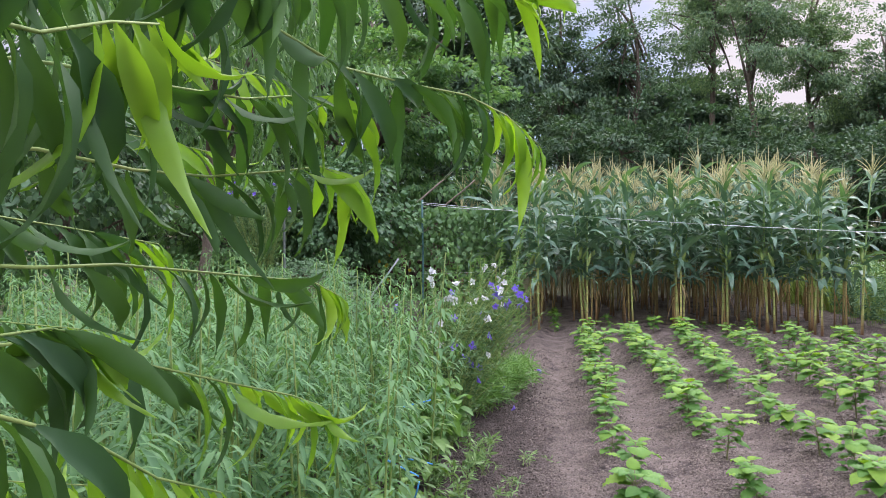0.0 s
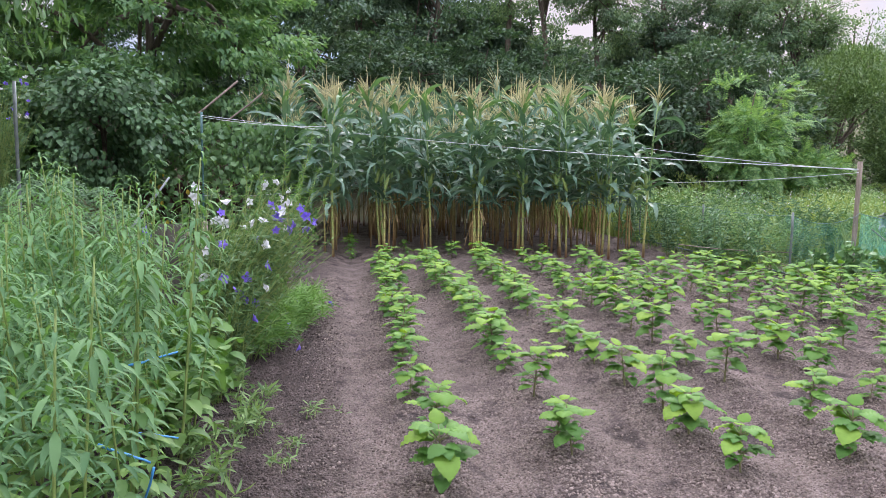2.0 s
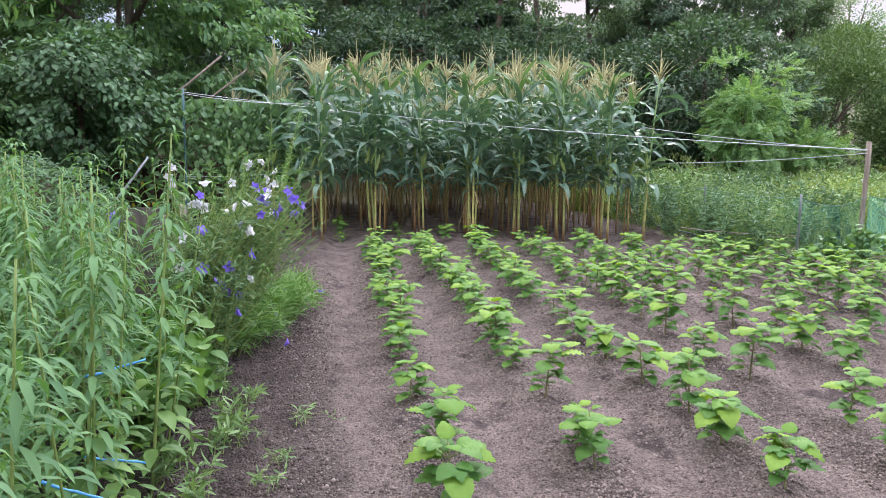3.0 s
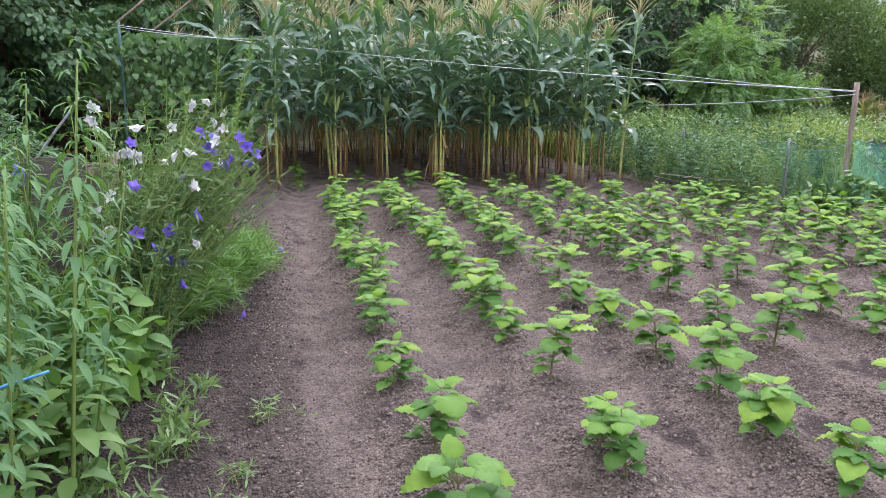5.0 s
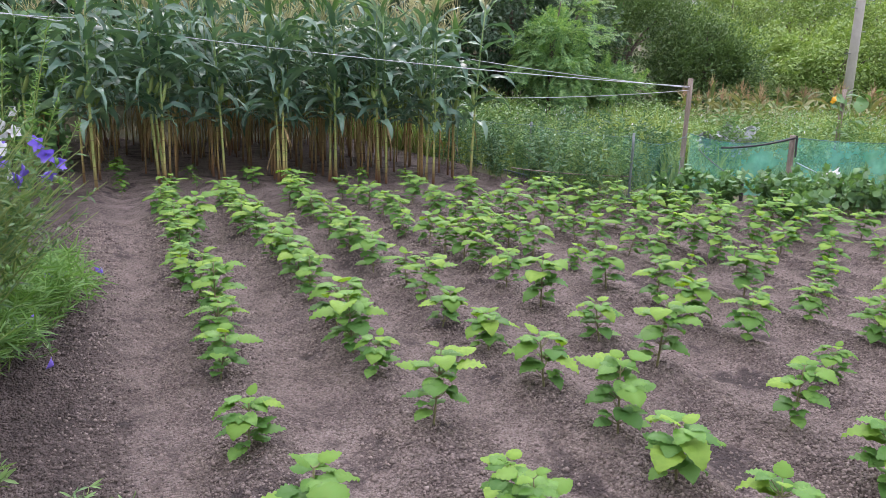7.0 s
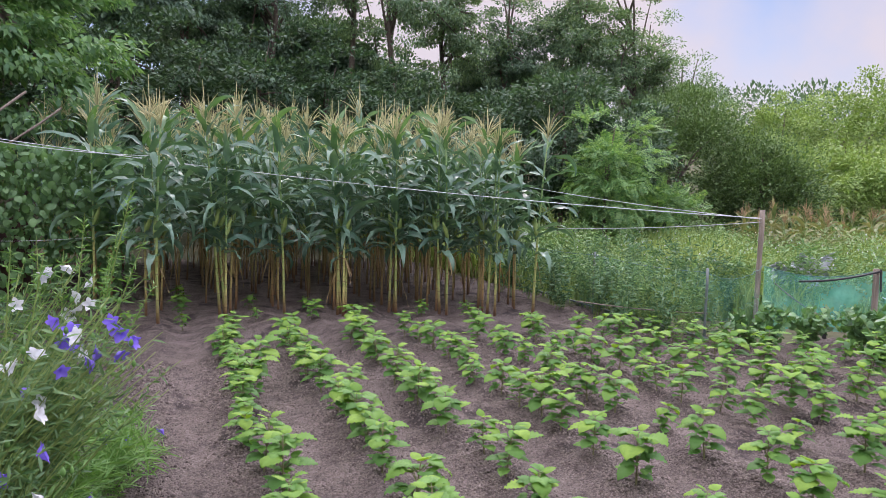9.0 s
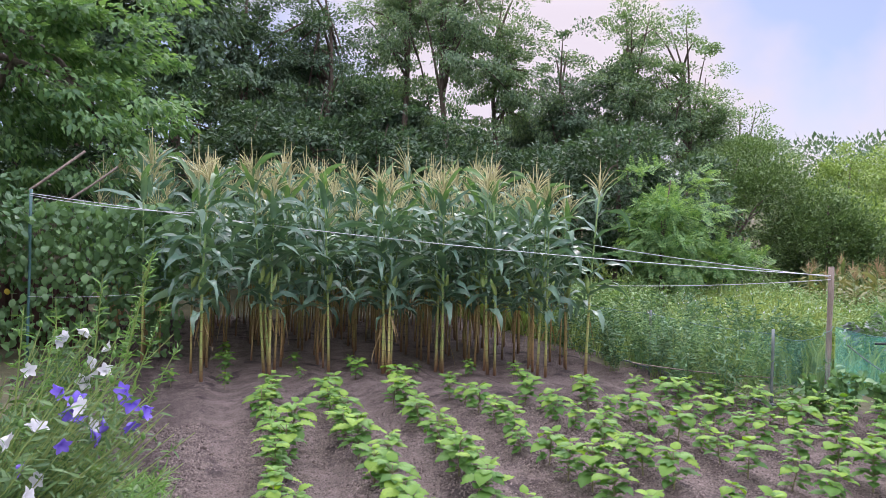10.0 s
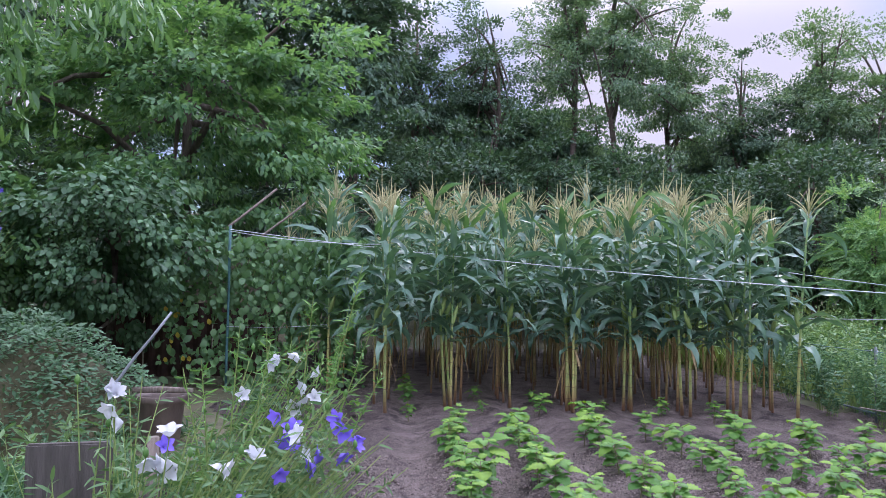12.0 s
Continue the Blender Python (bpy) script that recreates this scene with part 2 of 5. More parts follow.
SCRAP = plain_mat("white_plastic", (0.62, 0.64, 0.64), (0.78, 0.79, 0.78), 0.4, 9.0)
BLACK = plain_mat("black_rubber", (0.012, 0.012, 0.014), (0.03, 0.03, 0.032), 0.6, 9.0)
P_VIOLET = leaf_mat("violet_petal", (0.18, 0.13, 0.62), (0.28, 0.20, 0.78), 0.3, 0.5, "object", 30.0, (1.1, 1.0, 1.2))
P_WHITE = leaf_mat("white_petal", (0.60, 0.63, 0.68), (0.74, 0.76, 0.80), 0.3, 0.5, "object", 30.0, (1, 1, 1))
SEED_STEM = plain_mat("seedling_stem", (0.13, 0.16, 0.06), (0.22, 0.20, 0.10), 0.6, 14.0)
STEM = plain_mat("green_stem", (0.14, 0.24, 0.06), (0.26, 0.34, 0.10), 0.6, 14.0)


def corn_stalk_mat(name, pale, ripe, fresh, upper):
    m, n, l, b = principled(name, 0.5)
    co = n.new("ShaderNodeTexCoord")
    sep = n.new("ShaderNodeSeparateXYZ")
    l.new(co.outputs["Object"], sep.inputs["Vector"])
    saw = n.new("ShaderNodeMath")
    saw.operation = "PINGPONG"
    saw.inputs[1].default_value = 0.07
    l.new(sep.outputs["Z"], saw.inputs[0])
    ring = n.new("ShaderNodeMapRange")
    ring.inputs["From Min"].default_value, ring.inputs["From Max"].default_value = 0.007, 0.0
    l.new(saw.outputs[0], ring.inputs["Value"])
    rnd = n.new("ShaderNodeObjectInfo").outputs["Random"]
    c = colour_mix(n, l, rnd, pale, ripe)
    c = colour_mix(n, l, noise_out(n, l, 9.0, 4.0, 0.6, 0.4, 0.7), c, fresh)
    high = n.new("ShaderNodeMapRange")
    high.inputs["From Min"].default_value, high.inputs["From Max"].default_value = 0.65, 1.15
    l.new(sep.outputs["Z"], high.inputs["Value"])
    c = colour_mix(n, l, high.outputs["Result"], c, upper)
    foot = n.new("ShaderNodeMapRange")
    foot.inputs["From Min"].default_value, foot.inputs["From Max"].default_value = 0.34, 0.04
    l.new(sep.outputs["Z"], foot.inputs["Value"])
    c = colour_mix(n, l, foot.outputs["Result"], c, (0.26, 0.15, 0.085))
    c = colour_mix(n, l, ring.outputs["Result"], c, (0.16, 0.11, 0.06))
    l.new(c, b.inputs["Base Color"])
    return m


STALK = corn_stalk_mat("corn_stalk", (0.27, 0.34, 0.10), (0.52, 0.47, 0.17), (0.17, 0.26, 0.08), (0.17, 0.29, 0.10))
STALK_DRY = corn_stalk_mat("dry_sheathed_corn_stalk", (0.36, 0.36, 0.12), (0.46, 0.29, 0.12), (0.27, 0.20, 0.085), (0.14, 0.24, 0.09))


def net_mat(name, thin, thick):
    m, n, l, b = principled(name, 0.6)
    l.new(colour_mix(n, l, noise_out(n, l, 5.0), (0.07, 0.48, 0.37), (0.20, 0.70, 0.57)), b.inputs["Base Color"])
    cut = n.new("ShaderNodeBsdfTransparent")
    mr = n.new("ShaderNodeMapRange")
    mr.inputs["To Min"].default_value, mr.inputs["To Max"].default_value = thin, thick
    l.new(noise_out(n, l, 3.0, 5.0, 0.6, 0.3, 0.7), mr.inputs["Value"])
    ms = n.new("ShaderNodeMixShader")
    l.new(mr.outputs["Result"], ms.inputs["Fac"])
    l.new(cut.outputs["BSDF"], ms.inputs[1])
    l.new(b.outputs["BSDF"], ms.inputs[2])
    l.new(ms.outputs["Shader"], n["Material Output"].inputs["Surface"])
    return m


NET = net_mat("green_netting", 0.18, 0.56)
NET_FADED = net_mat("faded_netting", 0.02, 0.15)


# ---- mesh helpers ----
def tri_mesh(name, verts, tris, mats, smooth=True, index=None):
    me = bpy.data.meshes.new(name)
    v, f = np.asarray(verts, dtype=np.float32), np.asarray(tris, dtype=np.int32)
    me.vertices.add(len(v))
    me.vertices.foreach_set("co", v.ravel())
    me.loops.add(f.size)
    me.loops.foreach_set("vertex_index", f.ravel())
    me.polygons.add(len(f))
    me.polygons.foreach_set("loop_start", np.arange(0, f.size, 3, dtype=np.int32))
    for mt in mats if isinstance(mats, (list, tuple)) else [mats]:
        me.materials.append(mt)
    me.polygons.foreach_set("use_smooth", np.full(len(f), smooth))
    if index is not None:
        me.polygons.foreach_set("material_index", np.asarray(index, dtype=np.int32))
    me.update(calc_edges=True)
    me.validate()
    return me


def part(name, mesh, parent, label=""):
    ob = new(name, mesh)
    ob.parent = parent
    if label:
        ob["label"] = label
    return ob


def join(chunks):
    vs, fs, k = [], [], 0
    for v, f in chunks:
        vs.append(np.asarray(v, dtype=float))
        fs.append(np.asarray(f, dtype=int) + k)
        k += len(v)
    return np.concatenate(vs), np.concatenate(fs)


def tube(points, radii, sides=6, cap=True):
    """Tapered tube along points."""
    p = np.asarray(points, dtype=float)
    r = np.broadcast_to(np.asarray(radii, dtype=float), (len(p),))
    d = np.gradient(p, axis=0)
    d /= np.linalg.norm(d, axis=1)[:, None] + 1e-9
    ref = np.array([1.0, 0, 0]) if abs(d[0][0]) < 0.8 else np.array([0, 1.0, 0])
    u = np.cross(d, ref)
    u /= np.linalg.norm(u, axis=1)[:, None] + 1e-9
    w = np.cross(d, u)
    a = np.linspace(0, 2 * np.pi, sides, endpoint=False)
    ring = np.cos(a)[None, :, None] * u[:, None, :] + np.sin(a)[None, :, None] * w[:, None, :]
    v = (p[:, None, :] + ring * r[:, None, None]).reshape(-1, 3)
    f = []
    for i in range(len(p) - 1):
        for j in range(sides):
            q = (j + 1) % sides
            f.append((i * sides + j, i * sides + q, (i + 1) * sides + q))
            f.append((i * sides + j, (i + 1) * sides + q, (i + 1) * sides + j))
    if cap:
        for base, order in ((0, -1), ((len(p) - 1) * sides, 1)):
            v = np.vstack([v, v[base:base + sides].mean(axis=0)])
            for j in range(sides):
                q = (j + 1) % sides
                f.append((base + j, base + q, len(v) - 1) if order > 0 else (base + q, base + j, len(v) - 1))
    return v, np.array(f)


def blade(widths, bend=0.0, fold=0.1, wave=0.0, length=1.0, twist=0.0):
    """A leaf along +y with a midrib: half widths along it, bending down by bend radians over its length."""
    n = len(widths)
    ang = np.linspace(0, -bend, n)
    y, z = np.zeros(n), np.zeros(n)
    for i in range(1, n):
        y[i] = y[i - 1] + math.cos(ang[i]) * length / (n - 1)
        z[i] = z[i - 1] + math.sin(ang[i]) * length / (n - 1)
    v, f = [], []
    for i, w in enumerate(widths):
        up = fold * w
        s = wave * math.sin(i * 2.1)
        tw = twist * i / (n - 1)
        for side in (-1, 0, 1):
            lift = up * abs(side) + s * side
            v.append((side * w * math.cos(tw), y[i] - math.sin(ang[i]) * lift, z[i] + math.cos(ang[i]) * lift + side * w * math.sin(tw)))
    for i in range(n - 1):
        a, b = 3 * i, 3 * i + 3
        for k in (0, 1):
            f += [(a + k, a + k + 1, b + k + 1), (a + k, b + k + 1, b + k)]
    return np.array(v), np.array(f)


def frames(dirs, ups):
    """Rotation matrices whose y axis is dirs and whose z axis is near ups."""
    d = dirs / (np.linalg.norm(dirs, axis=1)[:, None] + 1e-9)
    s = np.cross(d, ups)
    s /= np.linalg.norm(s, axis=1)[:, None] + 1e-9
    return np.stack([s, d, np.cross(s, d)], axis=2)


def scatter(template, pos, rot, scale):
    v, f = template
    n, k = len(pos), len(v)
    out = np.einsum("nij,kj->nki", rot, v) * np.asarray(scale).reshape(n, 1, 1) + np.asarray(pos)[:, None, :]
    fs = f[None] + (np.arange(n) * k)[:, None, None]
    return out.reshape(-1, 3), fs.reshape(-1, 3)


def matrix(pos, rz, s=1.0, tilt=(0.0, 0.0)):
    return Matrix.LocRotScale(pos, Euler((tilt[0], tilt[1], rz)), None) @ Matrix.Scale(s, 4)


def unit(v):
    return v / (np.linalg.norm(v, axis=-1, keepdims=True) + 1e-9)


SIMPLE = (np.array([(0, 0, 0), (0.26, 0.42, 0.06), (0, 1, -0.05), (-0.26, 0.42, 0.06)]), np.array([(0, 1, 2), (0, 2, 3)]))
BROAD = (np.array([(0, 0.45, -0.03), (0, 0, 0), (0.28, 0.16, 0.05), (0.33, 0.55, 0.02), (0, 1, -0.16), (-0.33, 0.55, 0.02), (-0.28, 0.16, 0.05)]), np.array([(0, k, k % 6 + 1) for k in range(1, 7)]))


def pinnate(pairs=6):
    """A compound leaf: leaflets along both sides of a rib."""
    pos, dirs = [], []
    for i in range(pairs):
        t = 0.15 + 0.8 * i / (pairs - 1)
        for s in (-1, 1):
            pos.append((0, t, -0.12 * t * t))
            dirs.append((s, 0.45, -0.15))
    pos.append((0, 0.97, -0.12))
    dirs.append((0, 1, -0.2))
    dirs = np.array(dirs, dtype=float)
    return scatter(SIMPLE, np.array(pos), frames(dirs, np.tile([0, 0, 1.0], (len(dirs), 1))), np.full(len(pos), 0.26))


PINNATE = pinnate()
PINNATE_FEW = pinnate(4)


# ---- ground ----
def smooth(a, b, v):
    t = np.clip((v - a) / (b - a), 0, 1)
    return t * t * (3 - 2 * t)


def land(x, y):
    """Height of the land: flat garden, a bank behind the corn, far hills."""
    x, y = np.asarray(x, dtype=float), np.asarray(y, dtype=float)
    bank = smooth(17.5, 25, y - 0.10 * np.abs(x)) * 3.2 * smooth(26, 15, x - 0.25 * (y - 20))
    far = smooth(45, 130, np.hypot(x, y)) * (11 + 4 * np.sin(x * 0.03) + 3 * np.cos(y * 0.025))
    return bank + far


ROW0, ROWSTEP, ROWSLOPE = 0.90, 0.578, 0.058


def row_x(i, y):
    return ROW0 + ROWSTEP * i + ROWSLOPE * (y - 3.5)


def grow(start, step, limit, factor=1.22):
    out, v = [], start
    while abs(v) < limit:
        step *= factor
        v += step
        out.append(v)
    return out


def ground():
    xs = np.array(sorted(grow(-0.9, -0.05, 420) + list(np.arange(-0.9, 6.6, 0.04)) + grow(6.6, 0.05, 420)))
    ys = np.array(sorted(grow(1.6, -0.05, 420) + list(np.arange(1.6, 10.4, 0.04)) + grow(10.4, 0.05, 420)))
    gx, gy = np.meshgrid(xs, ys)
    z = land(gx, gy)
    inside = smooth(-1.2, -0.2, gx) * smooth(7.2, 6.2, gx) * smooth(0.8, 1.8, gy) * smooth(11.5, 10, gy)
    phase = (gx - ROW0 - ROWSLOPE * (gy - 3.5)) / ROWSTEP
    ridge = np.cos(2 * np.pi * phase) * 0.028 * smooth(0.55, 0.8, gx)
    rough = np.zeros_like(z)
    for i in range(gx.shape[0]):
        for j in range(gx.shape[1]):
            if inside[i, j] > 0.01:
                p = Vector((gx[i, j], gy[i, j], 0))
                rough[i, j] = noise.noise(p * 2.2) * 0.014 + noise.noise(p * 7) * 0.010 + noise.noise(p * 19) * 0.008
    z = z + inside * (ridge + rough)
    ny, nx = gx.shape
    v = np.stack([gx, gy, z], axis=2).reshape(-1, 3)
    a = (np.arange(ny - 1)[:, None] * nx + np.arange(nx - 1)[None, :]).ravel()
    f = np.concatenate([np.stack([a, a + 1, a + nx + 1], 1), np.stack([a, a + nx + 1, a + nx], 1)])
    c = v[f].mean(axis=1)
    wob = 0.25 * np.sin(c[:, 1] * 1.7) + 0.15 * np.sin(c[:, 0] * 2.9 + c[:, 1] * 3.7)
    wild = ~((c[:, 0] > -0.7 + wob) & (c[:, 0] < np.where(c[:, 1] > 7.3, 5.9, 10.5) + wob) & (c[:, 1] > -3 + wob) & (c[:, 1] < 16.2 + wob))
    ob = new("ground", tri_mesh("ground", v, f, [SOIL, WILD], True, wild.astype(int)))
    tagged(ob, "sandy grey-brown garden soil with furrows, wild ground beyond", "ground", "", "structure")
    return ob


ground()


def crumbs():
    rng = np.random.default_rng(3)
    n = 210000
    y = 2.2 + 6.0 * rng.random(n) ** 1.9
    x = rng.uniform(-0.1, 5.8, n)
    phase = (x - ROW0 - ROWSLOPE * (y - 3.5)) / ROWSTEP
    keep = (np.cos(2 * np.pi * phase) > rng.uniform(-1.6, 1.1, n)) | ((x < 0.55) & (rng.random(n) < 0.6))
    x, y = x[keep], y[keep]
    n = len(x)
    bm = bmesh.new()
    bmesh.ops.create_uvsphere(bm, u_segments=4, v_segments=2, radius=1)
    tv = np.array([v.co[:] for v in bm.verts])
    tf = np.array([[v.index for v in f.verts] for f in bm.faces if len(f.verts) == 3])
    bm.free()
    tv = tv * (1 + rng.uniform(-0.3, 0.25, (len(tv), 1))) * (1, 0.85, 0.75)
    size = (0.0028 + 0.0042 * rng.random(n) + 0.006 * rng.random(n) ** 9) * (1 + 0.12 * np.maximum(y - 4, 0))
    z = []
    for a, b in zip(x, y):
        p = Vector((a, b, 0))
        z.append(noise.noise(p * 2.2) * 0.014 + noise.noise(p * 7) * 0.010 + noise.noise(p * 19) * 0.008)
    z = np.array(z) + np.cos(2 * np.pi * (x - ROW0 - ROWSLOPE * (y - 3.5)) / ROWSTEP) * 0.028 * smooth(0.55, 0.8, x) + size * 0.2
    rot = frames(rng.normal(size=(n, 3)), np.tile([0.1, 0.2, 1.0], (n, 1)))
    damp = x < 0.50 + 0.12 * rng.normal(size=n)
    for name, sel, mat, label in (("soil_crumbs", ~damp, CLOD, "small grey-brown crumbs of soil and grit on the beds"), ("damp_soil_crumbs", damp, CLOD_DAMP, "small dark damp crumbs of soil on the path")):
        v, f = scatter((tv, tf), np.stack([x, y, z], 1)[sel], rot[sel], size[sel])
        tagged(new(name, tri_mesh(name, v, f, mat, True)), label, "soil", "", "stuff")


crumbs()


# ---- trees ----
def make_tree(name, label, base, height, centre, radii, clumps, leaves, leaf, size, mat, seed, trunk_r=0.12, droop=0.25, clump_r=0.5, hollow=0.55, limbs=7, low=0.0, category="tree", flat=0.55, lean=(0, 0)):
    """A tree: tapered trunk, limbs to its outer clumps, and a crown of leaves in uneven clumps."""
    rng = np.random.default_rng(seed)
    top = tagged(new(name), label, category)
    top.location = base
    c, r = np.array(centre, dtype=float), np.array(radii, dtype=float)
    d = unit(rng.normal(size=(clumps, 3)))
    d[:, 2] = np.where(d[:, 2] < low - 0.6, -d[:, 2], d[:, 2])
    q = c + d * r * (hollow + (1 - hollow) * rng.random((clumps, 1))) * np.minimum(1 + 0.22 * rng.normal(size=(clumps, 1)), 1.2)
    q[:, 2] = np.maximum(q[:, 2], 0.12)
    ts = np.linspace(0, 1, 7)
    bend = rng.normal(size=2) * 0.06 * height
    pts = np.stack([bend[0] * np.sin(ts * 3) + lean[0] * ts, bend[1] * np.sin(ts * 2.4) + lean[1] * ts, ts * height * 0.92], 1)
    part("trunk", tri_mesh("trunk", *tube(pts, trunk_r * (1 - 0.85 * ts) * (1 + 0.35 * (ts == 0)), 8), BARK), top)
    for k in range(min(limbs, clumps)):
        t = rng.uniform(0.3, 0.85)
        a = pts[0] + (pts[-1] - pts[0]) * t
        a[:2] = np.interp(t, ts, pts[:, 0]), np.interp(t, ts, pts[:, 1])
        b = q[k]
        m = (a + b) / 2 + (0, 0, 0.12 * np.linalg.norm(b - a))
        lp = [a, (a + m) / 2 + (0, 0, 0.03), m, (m + b) / 2 + (0, 0, 0.04), b]
        part("limb", tri_mesh("limb", *tube(lp, np.array([0.45, 0.36, 0.28, 0.2, 0.08]) * trunk_r, 5), BARK), top)
    n = clumps * leaves
    who = np.repeat(np.arange(clumps), leaves)
    cr = clump_r * rng.uniform(0.6, 1.35, clumps)
    off = unit(rng.normal(size=(n, 3))) * (rng.random((n, 1)) ** 0.45) * cr[who][:, None]
    off[:, 2] *= flat
    pos = q[who] + off
    out = unit(off + 0.5 * unit(q[who] - c) + (0, 0, -droop))
    dirs = unit(out + 0.55 * rng.normal(size=(n, 3)) + (0, 0, -droop * 0.8))
    ups = unit(np.array([0, 0, 1.0]) + 0.35 * out + 0.45 * rng.normal(size=(n, 3)))
    pos[:, 2] = np.maximum(pos[:, 2], 0.05)
    v, f = scatter(leaf, pos, frames(dirs, ups), size * rng.uniform(0.65, 1.3, n))
    part("crown", tri_mesh("crown", v, f, mat), top)
    return top


def at(az, dist):
    x, y = 0.5 + math.sin(radians(az)) * dist, 2.3 + math.cos(radians(az)) * dist
    return (x, y, float(land(x, y)) - 0.02)


def forest():
    # (azimuth, distance, height, crown radius, clumps, kind)
    rows = [
        (-34, 19, 10.5, 3.2, 75, "f"), (-25, 21, 11.5, 3.4, 80, "f"), (-15, 22, 12.0, 3.2, 80, "f"), (-7, 21, 11.5, 2.8, 80, "f"),
        (-1.0, 20.5, 11.0, 2.2, 85, "f"), (4.2, 22, 10.2, 1.9, 60, "d"), (9.2, 23, 10.2, 2.1, 60, "d"), (7.0, 25, 7.4, 2.4, 70, "f"), (12.0, 26, 7.2, 2.2, 60, "f"),
        (16.2, 24, 13.2, 2.0, 80, "a"), (20.6, 23, 13.4, 2.0, 85, "a"), (24.6, 24, 10.6, 1.5, 52, "a"), (29.2, 25, 8.6, 1.8, 50, "d"),
        (33.6, 25, 10.2, 1.8, 60, "a"), (36.4, 26, 9.6, 1.7, 60, "a"), (39.2, 27, 8.0, 1.6, 52, "a"), (42.0, 28, 6.8, 1.5, 44, "a"),
        (14.6, 26, 7.4, 2.2, 60, "f"), (18.6, 27, 6.0, 2.0, 60, "f"), (26.5, 27, 6.4, 2.2, 50, "f"), (32.0, 28, 6.2, 2.2, 50, "f"),
    ]
    for i, (az, dist, h, r, clumps, kind) in enumerate(rows):
        b = at(az, dist)
        hh = h - b[2]
        if kind == "a":
            make_tree("forest_tree", "tall airy locust-like tree on the wooded bank", b, hh, (0, 0, hh * 0.56), (r, r, hh * 0.47), int(clumps * 1.7), 190, SIMPLE, 0.10, L_AIRY, 40 + i, 0.12, 0.2, 0.46, 0.15, 20, -1.0, "tree", 0.5)
        elif kind == "d":
            make_tree("forest_tree", "tall dark open-crowned tree on the wooded bank", b, hh, (0, 0, hh * 0.55), (r, r, hh * 0.47), int(clumps * 1.7), 150, SIMPLE, 0.115, L_FOREST, 40 + i, 0.12, 0.2, 0.5, 0.15, 18, -1.0, "tree", 0.5)
        else:
            make_tree("forest_tree", "tall dark broadleaf tree on the wooded bank", b, hh, (0, 0, hh * 0.60), (r, r, hh * 0.44), int(clumps * 1.5), 150, SIMPLE, 0.185, L_FOREST, 40 + i, 0.15, 0.25, 0.62, 0.4, 10, -1.0, "tree", 0.5)
    # understorey behind the corn
    for i, az in enumerate((-41, -34, -27, -20, -13, -6, 0, 5.5, 10.5, 15.5, 20, 24.5, 29, 33, 37)):
        rng = random.Random(100 + i)
        b = at(az, 16.8 + rng.uniform(-0.8, 1.8) + (1.0 if az > 20 else 0))
        hh = rng.uniform(4.0, 5.2) * (1 if az < 22 else 0.86) - b[2] * 0.8
        make_tree("young_locust_tree", "low dark locust tree with feathery leaves behind the corn", b, hh, (0, 0, hh * 0.58), (1.7, 1.5, hh * 0.48), 80, 130, SIMPLE, 0.115, L_UNDER, 200 + i, 0.07, 0.2, 0.44, 0.5, 6, -1.0, "tree", 0.42)


forest()

# bright locust leaning over the vine trellis, drooping tree over the sesame, round dark bush
make_tree("locust_tree", "broad locust tree with bright feathery foliage in tiers", (-2.6, 15.2, 0), 6.6, (0.1, -0.4, 3.9), (3.4, 2.2, 2.6), 170, 180, SIMPLE, 0.13, L_LOCUST, 11, 0.16, 0.22, 0.46, 0.48, 12, -1.0, "tree", 0.34)
make_tree("locust_tree", "broad locust tree with bright feathery foliage in tiers", (-7.0, 14.0, 0), 6.8, (0, 0, 4.0), (3.0, 2.4, 2.7), 140, 180, SIMPLE, 0.13, L_LOCUST, 12, 0.16, 0.22, 0.48, 0.5, 10, -1.0, "tree", 0.34)
DROOP = blade((0.015, 0.11, 0.12, 0.015), 0.5, 0.2)
make_tree("peach_tree", "peach tree with dark crooked trunk and hanging narrow leaves", (-2.75, 6.3, 0), 3.9, (0.1, 0.4, 3.25), (1.75, 1.7, 1.15), 125, 85, DROOP, 0.105, L_VINE, 13, 0.075, 0.9, 0.36, 0.5, 7, -1.0, "tree", 0.8)
make_tree("leafy_shrub", "dense round dark green shrub with broad leaves", (-2.55, 11.6, 0), 2.3, (0, 0, 1.62), (1.15, 1.0, 0.88), 140, 80, BROAD, 0.088, L_BUSH, 14, 0.06, 0.35, 0.24, 0.75, 8, -1.0, "shrub", 0.8)
make_tree("leafy_shrub", "dense dark green shrub with broad leaves", (-4.4, 11.4, 0), 2.3, (0, 0, 1.5), (1.2, 1.0, 1.0), 120, 70, BROAD, 0.09, L_VINE, 15, 0.06, 0.35, 0.26, 0.75, 8, -1.0, "shrub", 0.8)

